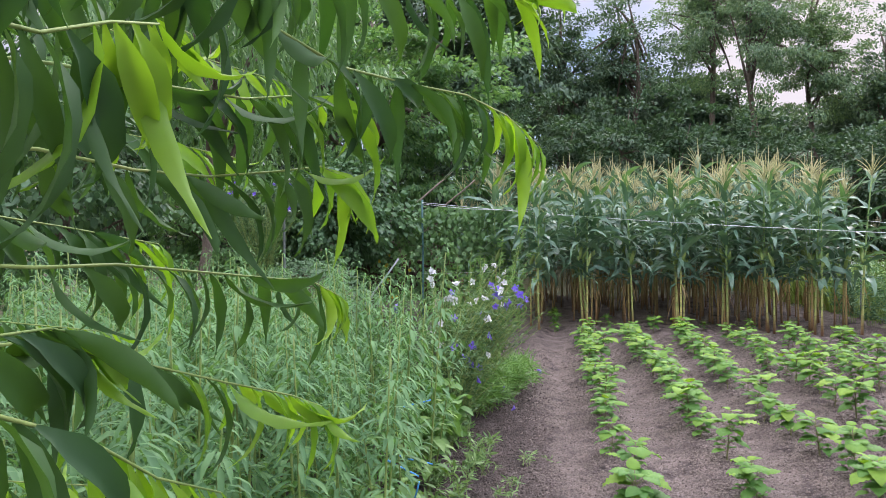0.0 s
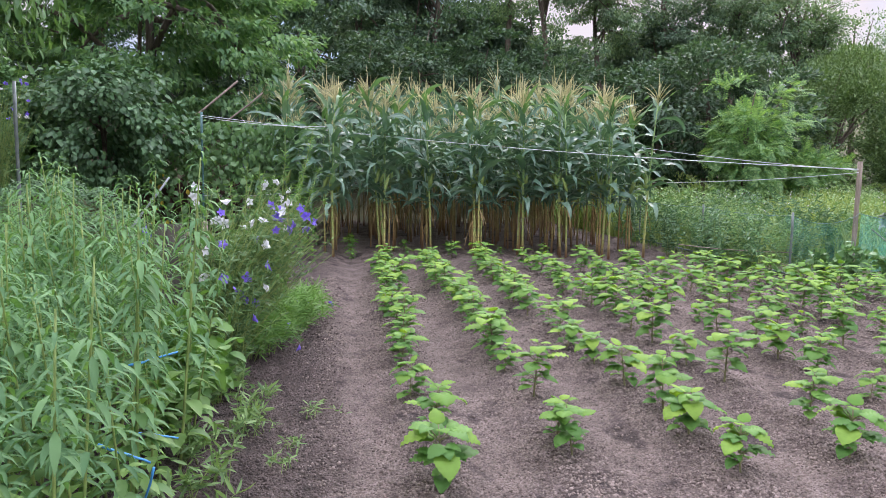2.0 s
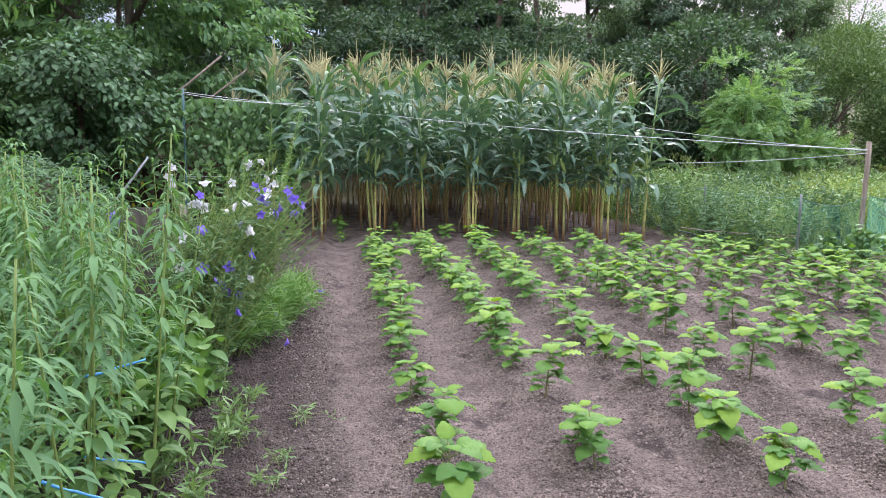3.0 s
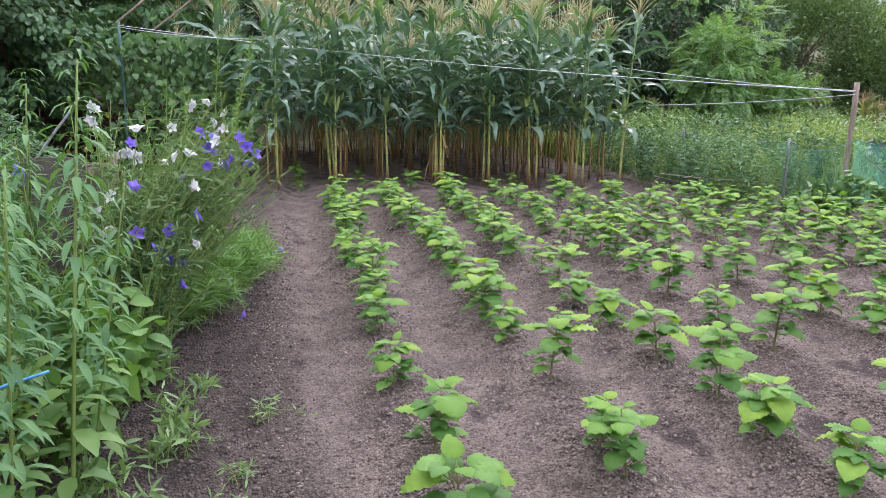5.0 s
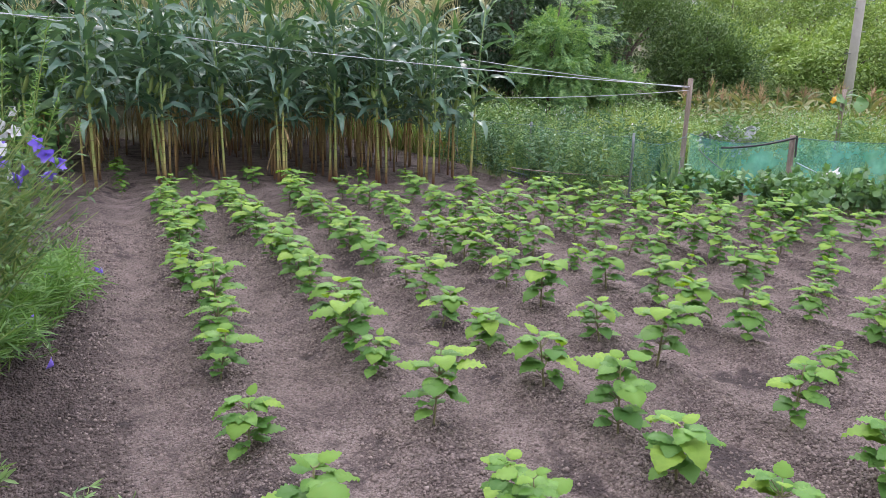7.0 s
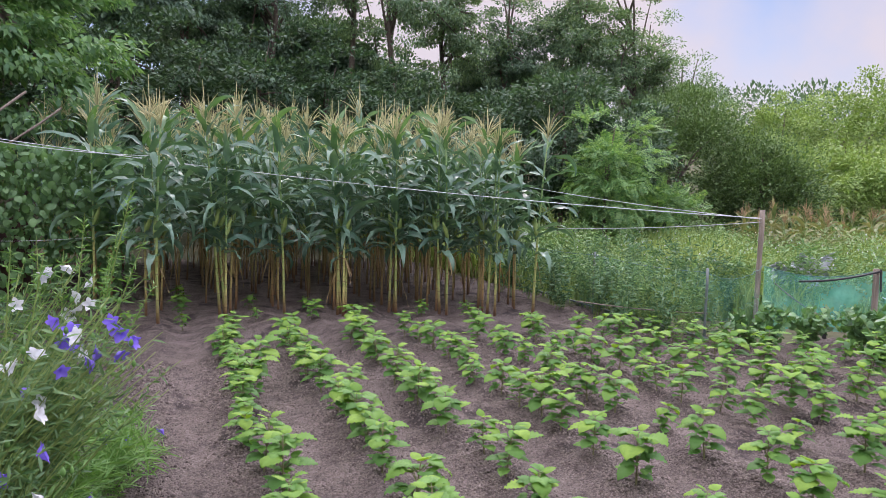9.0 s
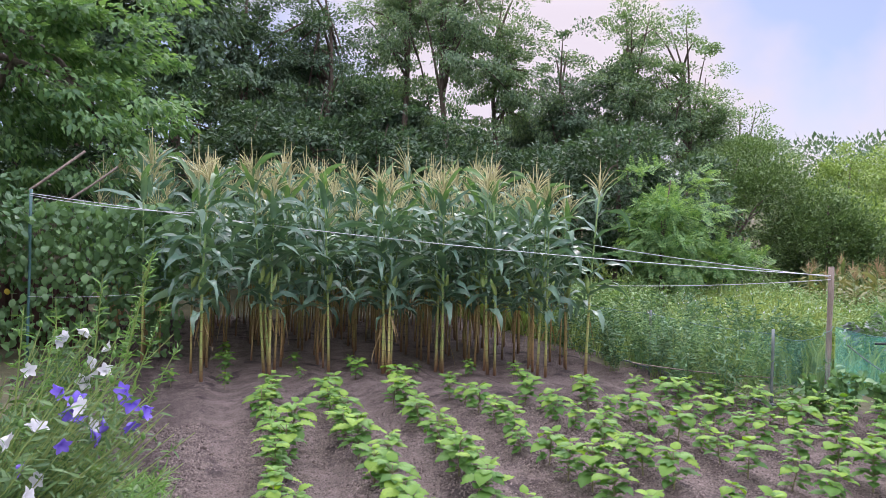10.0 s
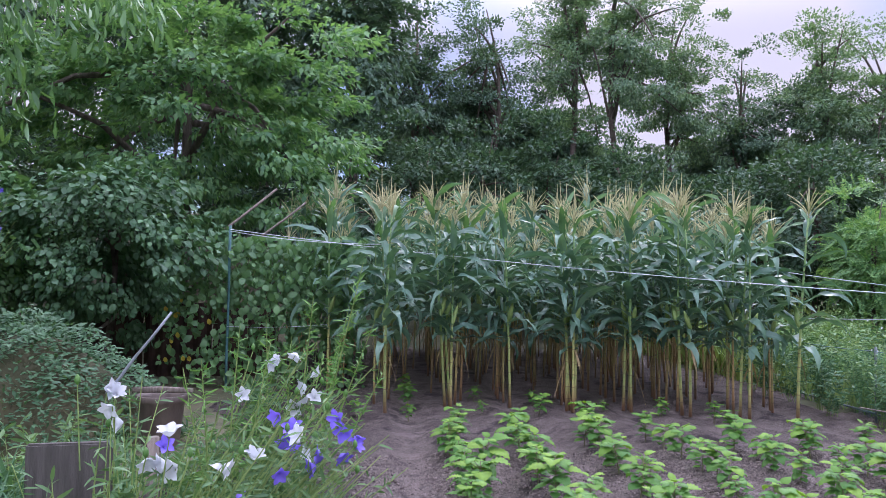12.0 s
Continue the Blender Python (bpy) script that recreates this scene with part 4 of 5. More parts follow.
def peach_branches():
    """Twigs that reach over the path from a peach tree beside it."""
    top = tagged(new("peach_tree"), "peach tree with long drooping bright green leaves beside the path", "tree")
    top.location = (-1.05, -0.25, 0)
    base = np.array([-1.05, -0.25, 0])
    trunk = np.array([(0, 0, 0), (0.03, 0.02, 0.5), (0.05, 0.06, 0.95), (0.02, 0.1, 1.5), (0.0, 0.12, 2.1)])
    part("trunk", tri_mesh("peach_trunk", *tube(trunk, (0.06, 0.05, 0.045, 0.03, 0.012), 8), BARK), top)
    twigs = (
        ([(0.03, 0.11, 1.48), (0.10, 0.24, 1.46), (0.15, 0.35, 1.44), (0.21, 0.44, 1.44), (0.27, 0.51, 1.44), (0.32, 0.55, 1.42), (0.36, 0.57, 1.385)], 1.5),
        ([(-0.05, 0.19, 1.41), (-0.01, 0.27, 1.41), (0.05, 0.35, 1.41), (0.09, 0.39, 1.42), (0.14, 0.46, 1.42)], 1.4),
        ([(-0.07, 0.19, 1.34), (-0.03, 0.27, 1.33), (0.01, 0.35, 1.33), (0.06, 0.41, 1.34), (0.10, 0.46, 1.35), (0.13, 0.49, 1.34)], 1.3),
        ([(-0.10, 0.23, 1.24), (-0.07, 0.31, 1.24), (-0.03, 0.39, 1.23), (0.02, 0.46, 1.22), (0.07, 0.53, 1.21), (0.10, 0.55, 1.19)], 1.2),
        ([(-0.11, 0.28, 1.17), (-0.06, 0.36, 1.13), (-0.01, 0.43, 1.10), (0.05, 0.50, 1.07), (0.08, 0.53, 1.05)], 1.0),
        ([(0.02, -0.06, 1.19), (0.04, -0.02, 1.17), (0.06, 0.04, 1.14), (0.08, 0.09, 1.10), (0.10, 0.15, 1.07)], 0.95),
        ([(0.03, -0.10, 1.36), (0.06, -0.07, 1.37), (0.08, -0.03, 1.37), (0.09, 0.02, 1.39), (0.10, 0.06, 1.40)], 1.45),
        ([(-0.03, -0.02, 1.22), (-0.02, 0.06, 1.20), (-0.01, 0.11, 1.20), (0.0, 0.15, 1.19)], 1.1),
        ([(0.06, 0.12, 1.50), (0.14, 0.30, 1.53), (0.25, 0.47, 1.55), (0.36, 0.55, 1.58)], 1.6),
        ([(-0.25, 0.10, 1.55), (-0.18, 0.2, 1.55), (-0.1, 0.32, 1.53), (-0.04, 0.42, 1.50)], 1.7),
        ([(-0.30, 0.15, 1.30), (-0.24, 0.27, 1.30), (-0.18, 0.40, 1.28), (-0.12, 0.5, 1.26)], 1.25),
        ([(-0.55, 0.30, 1.48), (-0.45, 0.42, 1.46), (-0.34, 0.55, 1.44), (-0.22, 0.68, 1.42), (-0.12, 0.78, 1.40)], 1.55),
        ([(-0.60, 0.35, 1.20), (-0.50, 0.48, 1.18), (-0.40, 0.60, 1.15), (-0.30, 0.72, 1.12)], 1.2),
        ([(-0.58, 0.25, 1.02), (-0.46, 0.36, 1.0), (-0.34, 0.46, 0.97), (-0.22, 0.56, 0.93)], 1.0),
        ([(-0.50, 0.45, 1.62), (-0.36, 0.58, 1.60), (-0.22, 0.7, 1.57), (-0.06, 0.8, 1.53)], 1.75),
        ([(-0.10, -0.22, 1.52), (-0.03, -0.16, 1.50), (0.04, -0.11, 1.47), (0.10, -0.07, 1.42)], 1.6),
        ([(-0.10, 0.02, 1.54), (-0.02, 0.08, 1.53), (0.07, 0.13, 1.51), (0.15, 0.18, 1.48)], 1.65),
        ([(-0.28, 0.05, 1.42), (-0.2, 0.12, 1.42), (-0.12, 0.2, 1.40), (-0.06, 0.27, 1.38)], 1.35),
    )
    rng = np.random.default_rng(77)
    m = 2600
    q = unit(rng.normal(size=(m, 3))) * rng.random((m, 1)) ** 0.4 * (1.05, 1.1, 0.55) + (0.05, 0.35, 2.4)
    d = unit(rng.normal(size=(m, 3)) * 0.6 + (0, 0, -0.8))
    part("crown", tri_mesh("peach_crown", *scatter(DROOP, q, frames(d, unit(rng.normal(size=(m, 3)) + (0, 0, 0.5))), rng.uniform(0.09, 0.14, m)), L_VINE), top)
    for k in range(7):
        end = q[k * 40]
        part("limb", tri_mesh("peach_limb", *tube([trunk[3], (trunk[3] + end) / 2 + (0, 0, 0.1), end], (0.022, 0.015, 0.005), 6), BARK), top)
    for which, (pts, h) in enumerate(twigs):
        p = np.array(pts) - base
        root = np.array([np.interp(h, trunk[:, 2], trunk[:, 0]), np.interp(h, trunk[:, 2], trunk[:, 1]), h])
        mid = (root + p[0]) / 2 + (0, 0, 0.05)
        full = np.vstack([root, (root + mid) / 2 + (0, 0, 0.02), mid, p])
        part("twig", tri_mesh("twig", *tube(full, np.linspace(0.0026, 0.0008, len(full)), 5), STEM), top)
        seg = np.linspace(0, 1, len(p))
        n = int(16 + 26 * np.linalg.norm(p[-1] - p[0]))
        for i in range(n):
            t = ((i + 0.3 * rng.random()) / (n - 1)) ** 0.72
            t = min(t, 1.0)
            q = np.array([np.interp(t, seg, p[:, c]) for c in range(3)])
            along = unit(p[min(len(p) - 1, int(t * (len(p) - 1)) + 1)] - p[min(len(p) - 2, int(t * (len(p) - 1)))])
            side = np.array([along[1], -along[0], 0]) * (1 if i % 2 else -1)
            d = unit(along * rng.uniform(0.3, 0.8) + side * rng.uniform(0.1, 0.6) + np.array([0, 0, -rng.uniform(0.1, 0.9)]))
            if which in (6, 15, 16):
                d = unit(d + np.array([0, 0, -rng.uniform(0.9, 2.0)]))
            size = rng.uniform(0.10, 0.15) * (0.62 if t > 0.9 else 1)
            up = unit(np.array([0.2, -0.3, 0.7]) + 0.5 * rng.normal(size=3))
            v, f = scatter(PEACH[i % 4], q[None], frames(d[None], up[None]), [size])
            part("leaf", tri_mesh("peach_leaf", v, f, L_PEACH_TIP if t > (0.3 if which in (4, 5) else 1.0 if which in (15, 16) else 0.66) + 0.2 * rng.random() else L_PEACH), top)
    return top


peach_branches()


# ---- balloon flowers ----
def petals(rng, size):
    """An open bell of five pointed lobes with a cupped base."""
    v, f = [], []
    rings = ((0.12, 0.0, 0.0), (0.40, 0.22, 0.02), (0.58, 0.46, 0.05), (0.78, 0.64, 0.16), (0.95, 0.70, 0.34))
    k = 20
    for r, z, lobe in rings:
        for i in range(k):
            a = 2 * math.pi * i / k
            peak = abs(((i * 5 / k) % 1.0) * 2 - 1)
            v.append((r * (1 - lobe + lobe * 1.5 * peak) * math.cos(a), r * (1 - lobe + lobe * 1.5 * peak) * math.sin(a), z + 0.05 * peak * lobe))
    for q in range(len(rings) - 1):
        for i in range(k):
            a, b, c, d = q * k + i, q * k + (i + 1) % k, (q + 1) * k + (i + 1) % k, (q + 1) * k + i
            f += [(a, b, c), (a, c, d)]
    v.append((0, 0, 0.01))
    f += [(i, (i + 1) % k, len(v) - 1) for i in range(k)]
    return np.array(v) * size, np.array(f)


SMALL = blade((0.01, 0.10, 0.09, 0.012), 0.5, 0.3)
SLIM = blade((0.01, 0.065, 0.055, 0.008), 0.6, 0.3)
FINE = blade((0.01, 0.035, 0.03, 0.006), 0.5, 0.2)


def stem_path(a, b, arch):
    a, b = np.array(a), np.array(b)
    return [a, a * 0.66 + b * 0.34 + (0, 0, arch), a * 0.33 + b * 0.67 + (0, 0, arch), b]


def add_stems(top, stems, apart):
    """Stems as parts of their own, or as one joined rest where they are too fine to tell apart."""
    if apart:
        for v, f in stems:
            part("stem", tri_mesh("stem", v, f, STEM), top)
    else:
        tagged(part("stalk", tri_mesh("stalk", *join(stems), STEM), top), kind="stuff")


def leafy(path, n, tpl, size, rng, lo=0.1):
    path = np.array(path)
    t = rng.uniform(lo, 0.97, n)
    seg = np.linspace(0, 1, len(path))
    pos = np.stack([np.interp(t, seg, path[:, c]) for c in range(3)], 1)
    d = unit(rng.normal(size=(n, 3)) * (1, 1, 0.5) + (0, 0, 0.35))
    up = unit(0.8 * rng.normal(size=(n, 3)) + (0, -0.25, 0.45))
    return scatter(tpl, pos, frames(d, up), size * rng.uniform(0.6, 1.25, n))


def flower_clump(base, blooms, extra, seed, label):
    """Stems that lean out from one root, each with narrow leaves; blooms: (x, y, z, colour)."""
    rng = np.random.default_rng(seed)
    top = tagged(new("balloon_flower_plant"), label, "flower")
    top.location = base
    b = np.array(base)
    stems, green = [], []
    ends = [np.array(q[:3]) - b for q in blooms]
    for e in ends + [e0 * rng.uniform(0.7, 1.05) + rng.normal(size=3) * (0.12, 0.12, 0.07) for e0 in ends for _ in range(extra)]:
        root = np.array([rng.uniform(-0.12, 0.12), rng.uniform(-0.15, 0.15), 0])
        e = np.array([e[0], e[1], max(e[2], 0.12)])
        path = stem_path(root, e, 0.10 * e[2])
        stems.append(tube(path, (0.0032, 0.0028, 0.0022, 0.0013), 4, False))
        green.append(leafy(path, 38, SLIM if len(green) % 3 == 0 else SMALL, 0.046, rng, 0.12))
    for e in [e0 + rng.normal(size=3) * (0.07, 0.07, 0.06) for e0 in ends[::2] if e0[2] > 0.3]:
        bud = tube([e, e + (0, 0, 0.008), e + (0, 0, 0.018), e + (0, 0, 0.026)], (0.002, 0.008, 0.007, 0.002), 7)
        part("bud", tri_mesh("bud", *bud, L_FEATHER), top, "pale green balloon bud")
        stems.append(tube(stem_path(e * (0.75, 0.75, 0.8), e, 0.0), (0.002, 0.0018, 0.0016, 0.0014), 4, False))
    add_stems(top, stems, True)
    part("foliage", tri_mesh("flower_leaves", *join(green), L_BELL), top)
    for e, q in zip(ends, blooms):
        v, f = petals(rng, rng.uniform(0.025, 0.035))
        face = unit(np.array([rng.normal() * 0.7, -0.45 + rng.normal() * 0.5, 0.1 + rng.normal() * 0.6]))
        side = unit(np.cross(face, [0.1, 0.2, 1.0]))
        rot = np.stack([side, np.cross(face, side), face], 1)
        part("flower", tri_mesh("flower", v @ rot.T + e, f, P_VIOLET if q[3] == "v" else P_WHITE), top, "violet bell flower" if q[3] == "v" else "white bell flower")
    return top


def flower_bed():
    leaning = "leaning balloon flower with violet and white bells"
    flower_clump((-0.22, 4.62, 0), [(0.21, 4.72, 0.96, "v"), (0.23, 4.72, 0.90, "v"), (0.25, 4.74, 0.91, "v"), (0.26, 4.72, 0.85, "v"), (0.32, 4.72, 0.81, "v"), (0.34, 4.74, 0.83, "v"), (0.28, 4.67, 0.91, "w"), (0.15, 4.65, 0.85, "w"), (0.06, 4.65, 0.84, "w"), (0.18, 4.58, 0.73, "w")], 8, 1, leaning)
    flower_clump((-0.12, 4.85, 0), [(0.38, 4.87, 0.92, "v"), (0.40, 4.87, 0.88, "v"), (0.43, 4.87, 0.83, "v"), (0.44, 4.9, 0.86, "v"), (0.39, 4.87, 0.81, "v"), (0.22, 4.62, 0.82, "v"), (0.12, 4.55, 0.78, "v"), (0.26, 4.95, 0.78, "w")], 8, 8, leaning)
    flower_clump((-0.2, 5.15, 0), [(0.22, 5.2, 1.09, "w"), (0.14, 5.2, 1.04, "w"), (0.16, 5.21, 1.06, "w"), (0.12, 5.18, 1.05, "w"), (0.30, 5.2, 1.01, "w"), (0.29, 5.15, 0.94, "w"), (0.23, 5.15, 0.91, "w"), (0.26, 5.15, 0.92, "w"), (0.26, 5.15, 0.98, "w"), (0.04, 5.15, 0.95, "w")], 7, 2, "leaning balloon flower with white bells")
    flower_clump((-0.22, 4.5, 0), [(-0.22, 4.56, 1.06, "w"), (-0.20, 4.56, 1.045, "w"), (-0.20, 4.54, 1.02, "w"), (-0.18, 4.57, 0.97, "w"), (-0.10, 4.5, 0.89, "w"), (-0.05, 4.5, 0.88, "w"), (-0.03, 4.52, 0.86, "w"), (0.09, 4.5, 0.87, "w"), (-0.02, 4.4, 0.97, "w"), (-0.07, 4.55, 0.91, "v")], 4, 3, "upright balloon flower with white bells")
    flower_clump((-0.08, 4.40, 0), [(0.08, 4.34, 0.59, "v"), (0.04, 4.34, 0.52, "v"), (0.06, 4.32, 0.51, "v"), (0.11, 4.34, 0.35, "v"), (-0.04, 4.34, 0.58, "v"), (0.09, 4.34, 0.46, "v"), (0.14, 4.34, 0.45, "v"), (-0.04, 4.34, 0.76, "v"), (0.18, 4.34, 0.64, "v"), (-0.13, 4.29, 0.74, "w"), (-0.16, 4.29, 0.67, "w"), (-0.14, 4.29, 0.61, "w"), (0.20, 4.29, 0.54, "w"), (0.18, 4.31, 0.76, "w")], 3, 4, "low balloon flower with violet bells at the path's edge")
    flower_clump((0.22, 5.55, 0), [(0.33, 5.9, 0.16, "v"), (0.44, 5.85, 0.15, "v"), (0.60, 6.1, 0.12, "v"), (0.29, 5.3, 0.10, "v"), (0.36, 4.75, 0.08, "v")], 2, 5, "sprawling balloon flower with violet bells on the path")
    flower_clump((-0.42, 4.1, 0), [(-0.36, 4.1, 0.85, "v"), (-0.39, 4.15, 0.83, "v")], 2, 6, "balloon flower with violet bells among the sesame")
    far = [(-2.9 + 0.45 * math.sin(k * 2.3), 9.0 + 0.25 * math.cos(k * 1.7), 1.85 + 0.22 * math.sin(k * 1.3), "v" if k % 3 else "w") for k in range(26)]
    flower_clump((-2.9, 9.0, 0.6), far, 3, 7, "tall clump of violet and white balloon flowers")


flower_bed()


def tall_herb(base, tips, tpl, size, n, mat, seed, name, label, r=0.006):
    rng = np.random.default_rng(seed)
    top = tagged(new(name), label, "herb")
    top.location = base
    stems, green = [], []
    for e in tips:
        path = stem_path((rng.uniform(-0.05, 0.05), rng.uniform(-0.05, 0.05), 0), np.array(e) - np.array(base), 0.03)
        stems.append(tube(path, np.array([1, 0.8, 0.55, 0.2]) * r, 4, False))
        green.append(leafy(path, n, tpl, size, rng, 0.15))
    add_stems(top, stems, r > 0.0025)
    part("foliage", tri_mesh("herb_leaves", *join(green), mat), top)
    return top


tall_herb((0.12, 5.5, 0), [(0.45, 5.2, 1.42), (0.40, 5.4, 1.25), (0.50, 5.35, 1.2), (0.28, 5.1, 1.3), (0.36, 5.3, 1.1), (0.2, 5.2, 1.15), (0.55, 5.5, 1.0), (0.1, 5.3, 1.2), (0.3, 5.6, 1.05)], SLIM, 0.042, 190, L_FEATHER, 31, "tall_herb", "tall light green herb with small narrow leaves")
tall_herb((0.0, 5.1, 0), [(0.05, 5.0, 1.2), (-0.05, 4.9, 1.1), (0.15, 5.0, 1.15), (-0.15, 5.1, 1.05), (0.1, 5.2, 0.95)], SLIM, 0.042, 160, L_FEATHER, 32, "tall_herb", "tall light green herb with small narrow leaves")
rng_f = random.Random(4)
for k in range(11):
    bx, by = 0.10 + rng_f.uniform(-0.08, 0.12) + 0.022 * k, 4.85 + 0.13 * k
    tall_herb((bx, by, 0), [(bx + rng_f.gauss(0.06, 0.09), by + rng_f.gauss(0, 0.1), rng_f.uniform(0.14, 0.29)) for _ in range(9)], FINE, 0.10, 30, L_FEATHER, 500 + k, "feathery_herb", "low feathery bright green herb beside the path", 0.002)
# broad-leaved weeds at the edge of the sesame
BIG = blade((0.02, 0.26, 0.34, 0.26, 0.02), 0.8, 0.15)
for k, (bx, by, h) in enumerate(((-0.14, 3.85, 0.45), (-0.2, 4.05, 0.52), (-0.08, 4.02, 0.36), (-0.16, 3.6, 0.34), (-0.3, 4.3, 0.45))):
    tall_herb((bx, by, 0), [(bx + rng_f.gauss(0.05, 0.08), by + rng_f.gauss(-0.03, 0.08), h * rng_f.uniform(0.7, 1.05)) for _ in range(5)], OVATE, 0.10, 16, L_FEATHER, 520 + k, "broad_weed", "broad-leaved green weed at the bed's edge", 0.004)
for k in range(16):
    bx, by = rng_f.uniform(-0.16, 0.12), 2.5 + 0.14 * k
    tall_herb((bx, by, 0), [(bx + rng_f.gauss(0.02, 0.06), by + rng_f.gauss(0, 0.06), rng_f.uniform(0.05, 0.16)) for _ in range(5)], SMALL, 0.055, 16, L_WEED, 540 + k, "small_weed", "small straggling weed on the bare soil", 0.002)
for k, (bx, by) in enumerate(((0.33, 3.35), (0.18, 3.55), (0.42, 3.75), (0.30, 3.15), (0.2, 4.05))):
    tall_herb((bx, by, 0), [(bx + rng_f.gauss(0, 0.05), by + rng_f.gauss(0, 0.05), 0.03) for _ in range(6)], SMALL, 0.035, 8, L_WEED, 570 + k, "small_weed", "tiny weed seedling on the path", 0.0012)


# ---- ropes, posts, nets ----
def rope(a, b, sag, r, mat, label):
    t = np.linspace(0, 1, 24)[:, None]
    p = np.array(a) * (1 - t) + np.array(b) * t
    p[:, 2] -= sag * 4 * (t * (1 - t)).ravel()
    return tagged(new("rope", tri_mesh("rope", *tube(p, r, 5), mat)), label, "rope")


def post(name, base, height, r, mat, label, lean=(0, 0), sides=8):
    ts = np.linspace(0, 1, 6)
    rng = np.random.default_rng(int(abs(base[0] * 100)))
    p = np.stack([lean[0] * ts + rng.normal(size=6) * r * 0.12, lean[1] * ts, -0.05 + ts * (height + 0.05)], 1)
    ob = tagged(new(name, tri_mesh(name, *tube(p, r * (1 + 0.08 * rng.normal(size=6)), sides), mat)), label, "post")
    ob.location = base
    return ob


post("wooden_post", (6.80, 7.95, 0), 1.31, 0.026, WOOD, "weathered thin wooden post tied with white rope", (0.02, 0.0))
post("garden_stake", (-1.07, 11.45, 0), 1.95, 0.015, STAKE, "green coated garden stake tied with rope")
post("garden_stake", (-0.55, 11.9, 0), 1.6, 0.016, METAL, "thin dark metal garden stake in the vines")
post("garden_stake", (-2.29, 7.95, 0), 1.95, 0.018, METAL, "thin dark metal garden stake beside the shrub")
rope((-1.07, 11.43, 1.90), (6.79, 7.93, 1.22), 0.09, 0.0042, ROPE, "white rope stretched from stake to post before the corn")
rope((6.79, 7.95, 1.21), (5.3, 11.6, 1.62), 0.04, 0.0045, ROPE, "white rope running from the post behind the corn")
rope((6.79, 7.93, 1.18), (4.95, 9.5, 1.02), 0.03, 0.0035, ROPE, "thin white rope running from the post to the corn")
rope((-1.07, 11.43, 1.88), (0.75, 10.0, 1.70), 0.04, 0.0035, ROPE, "thin white rope running from the stake to the corn")
rope((-1.07, 11.43, 0.75), (0.1, 11.2, 0.8), 0.02, 0.002, ROPE, "thin white rope low on the stake")

FENCE = ((5.95, 13.5), (5.78, 11.5), (5.68, 9.4), (5.63, 7.48), (6.83, 7.9), (7.75, 7.25), (9.6, 6.6), (12.0, 6.0))
for k, (x, y) in enumerate(FENCE):
    if k in (4,):
        continue
    big = k >= 5
    post("fence_post", (x, y, 0), 0.74 if not big else 0.72, 0.014 if not big else 0.032, METAL if not big else WOOD, "thin metal fence post holding green netting" if not big else "short wooden fence post holding green netting")


def net(a, b, top_a, top_b, seed, sag=0.08, drop=0.02, mat=NET):
    nx, nz = 26, 10
    rng = np.random.default_rng(seed)
    s, t = np.meshgrid(np.linspace(0, 1, nx), np.linspace(0, 1, nz))
    topz = top_a * (1 - s) + top_b * s - sag * 4 * s * (1 - s)
    wob = 0.03 * np.sin(s * 17 + seed) * np.sin(t * 3.1) + 0.015 * np.sin(s * 41 + t * 5)
    d = unit(np.array([b[0] - a[0], b[1] - a[1]]))
    x = a[0] * (1 - s) + b[0] * s - d[1] * wob
    y = a[1] * (1 - s) + b[1] * s + d[0] * wob
    z = drop + (topz - drop) * t
    v = np.stack([x, y, z], 2).reshape(-1, 3)
    q = (np.arange(nz - 1)[:, None] * nx + np.arange(nx - 1)[None]).ravel()
    f = np.concatenate([np.stack([q, q + 1, q + nx + 1], 1), np.stack([q, q + nx + 1, q + nx], 1)])
    ob = tagged(new("garden_net"), "sagging teal green mesh netting on low posts", "netting")
    part("mesh_sheet", tri_mesh("net_sheet", v, f, mat), ob)
    part("hem_cord", tri_mesh("net_hem", *tube(v[-nx:], 0.0035, 4), STAKE), ob)
    return ob


for k in range(len(FENCE) - 1):
    a, b = FENCE[k], FENCE[k + 1]
    net(a, b, 0.70, 0.70, k + 1, (0.02, 0.03, 0.03, 0.10, 0.09, 0.05, 0.05)[k], 0.02, NET_FADED if k < 4 else NET)
rope((5.95, 13.5, 0.05), (5.62, 7.42, 0.06), 0.0, 0.012, METAL, "dark watering hose along the foot of the netting")
rope((4.9, 8.6, 0.28), (5.64, 7.46, 0.30), 0.02, 0.006, WOOD, "thin cane tied low to the fence post")


# ---- small things on the fence ----
def crumpled(name, loc, size, mat, label, category, seed, drape=0.0):
    """A crumpled scrap of thin sheet with a rim of its own thickness."""
    rng = np.random.default_rng(seed)
    k = 9
    s, t = np.meshgrid(np.linspace(-1, 1, k), np.linspace(-1, 1, k))
    w = 0.22 * rng.normal(size=(k, k)) + 0.3 * np.sin(3 * s + seed) * np.cos(2 * t)
    edge = 1 + 0.22 * rng.normal(size=(k, k))
    front = np.stack([s * size[0] * edge, w * size[1], t * size[2] * edge + size[2]], 2).reshape(-1, 3)
    v = np.vstack([front, front + (0, 0.006, 0)])
    q = (np.arange(k - 1)[:, None] * k + np.arange(k - 1)[None]).ravel()
    f = np.concatenate([np.stack([q, q + 1, q + k + 1], 1), np.stack([q, q + k + 1, q + k], 1)])
    f = np.concatenate([f, f[:, ::-1] + k * k])
    ob = tagged(new(name, tri_mesh(name, v, f, mat)), label, category)
    ob.location = loc
    return ob


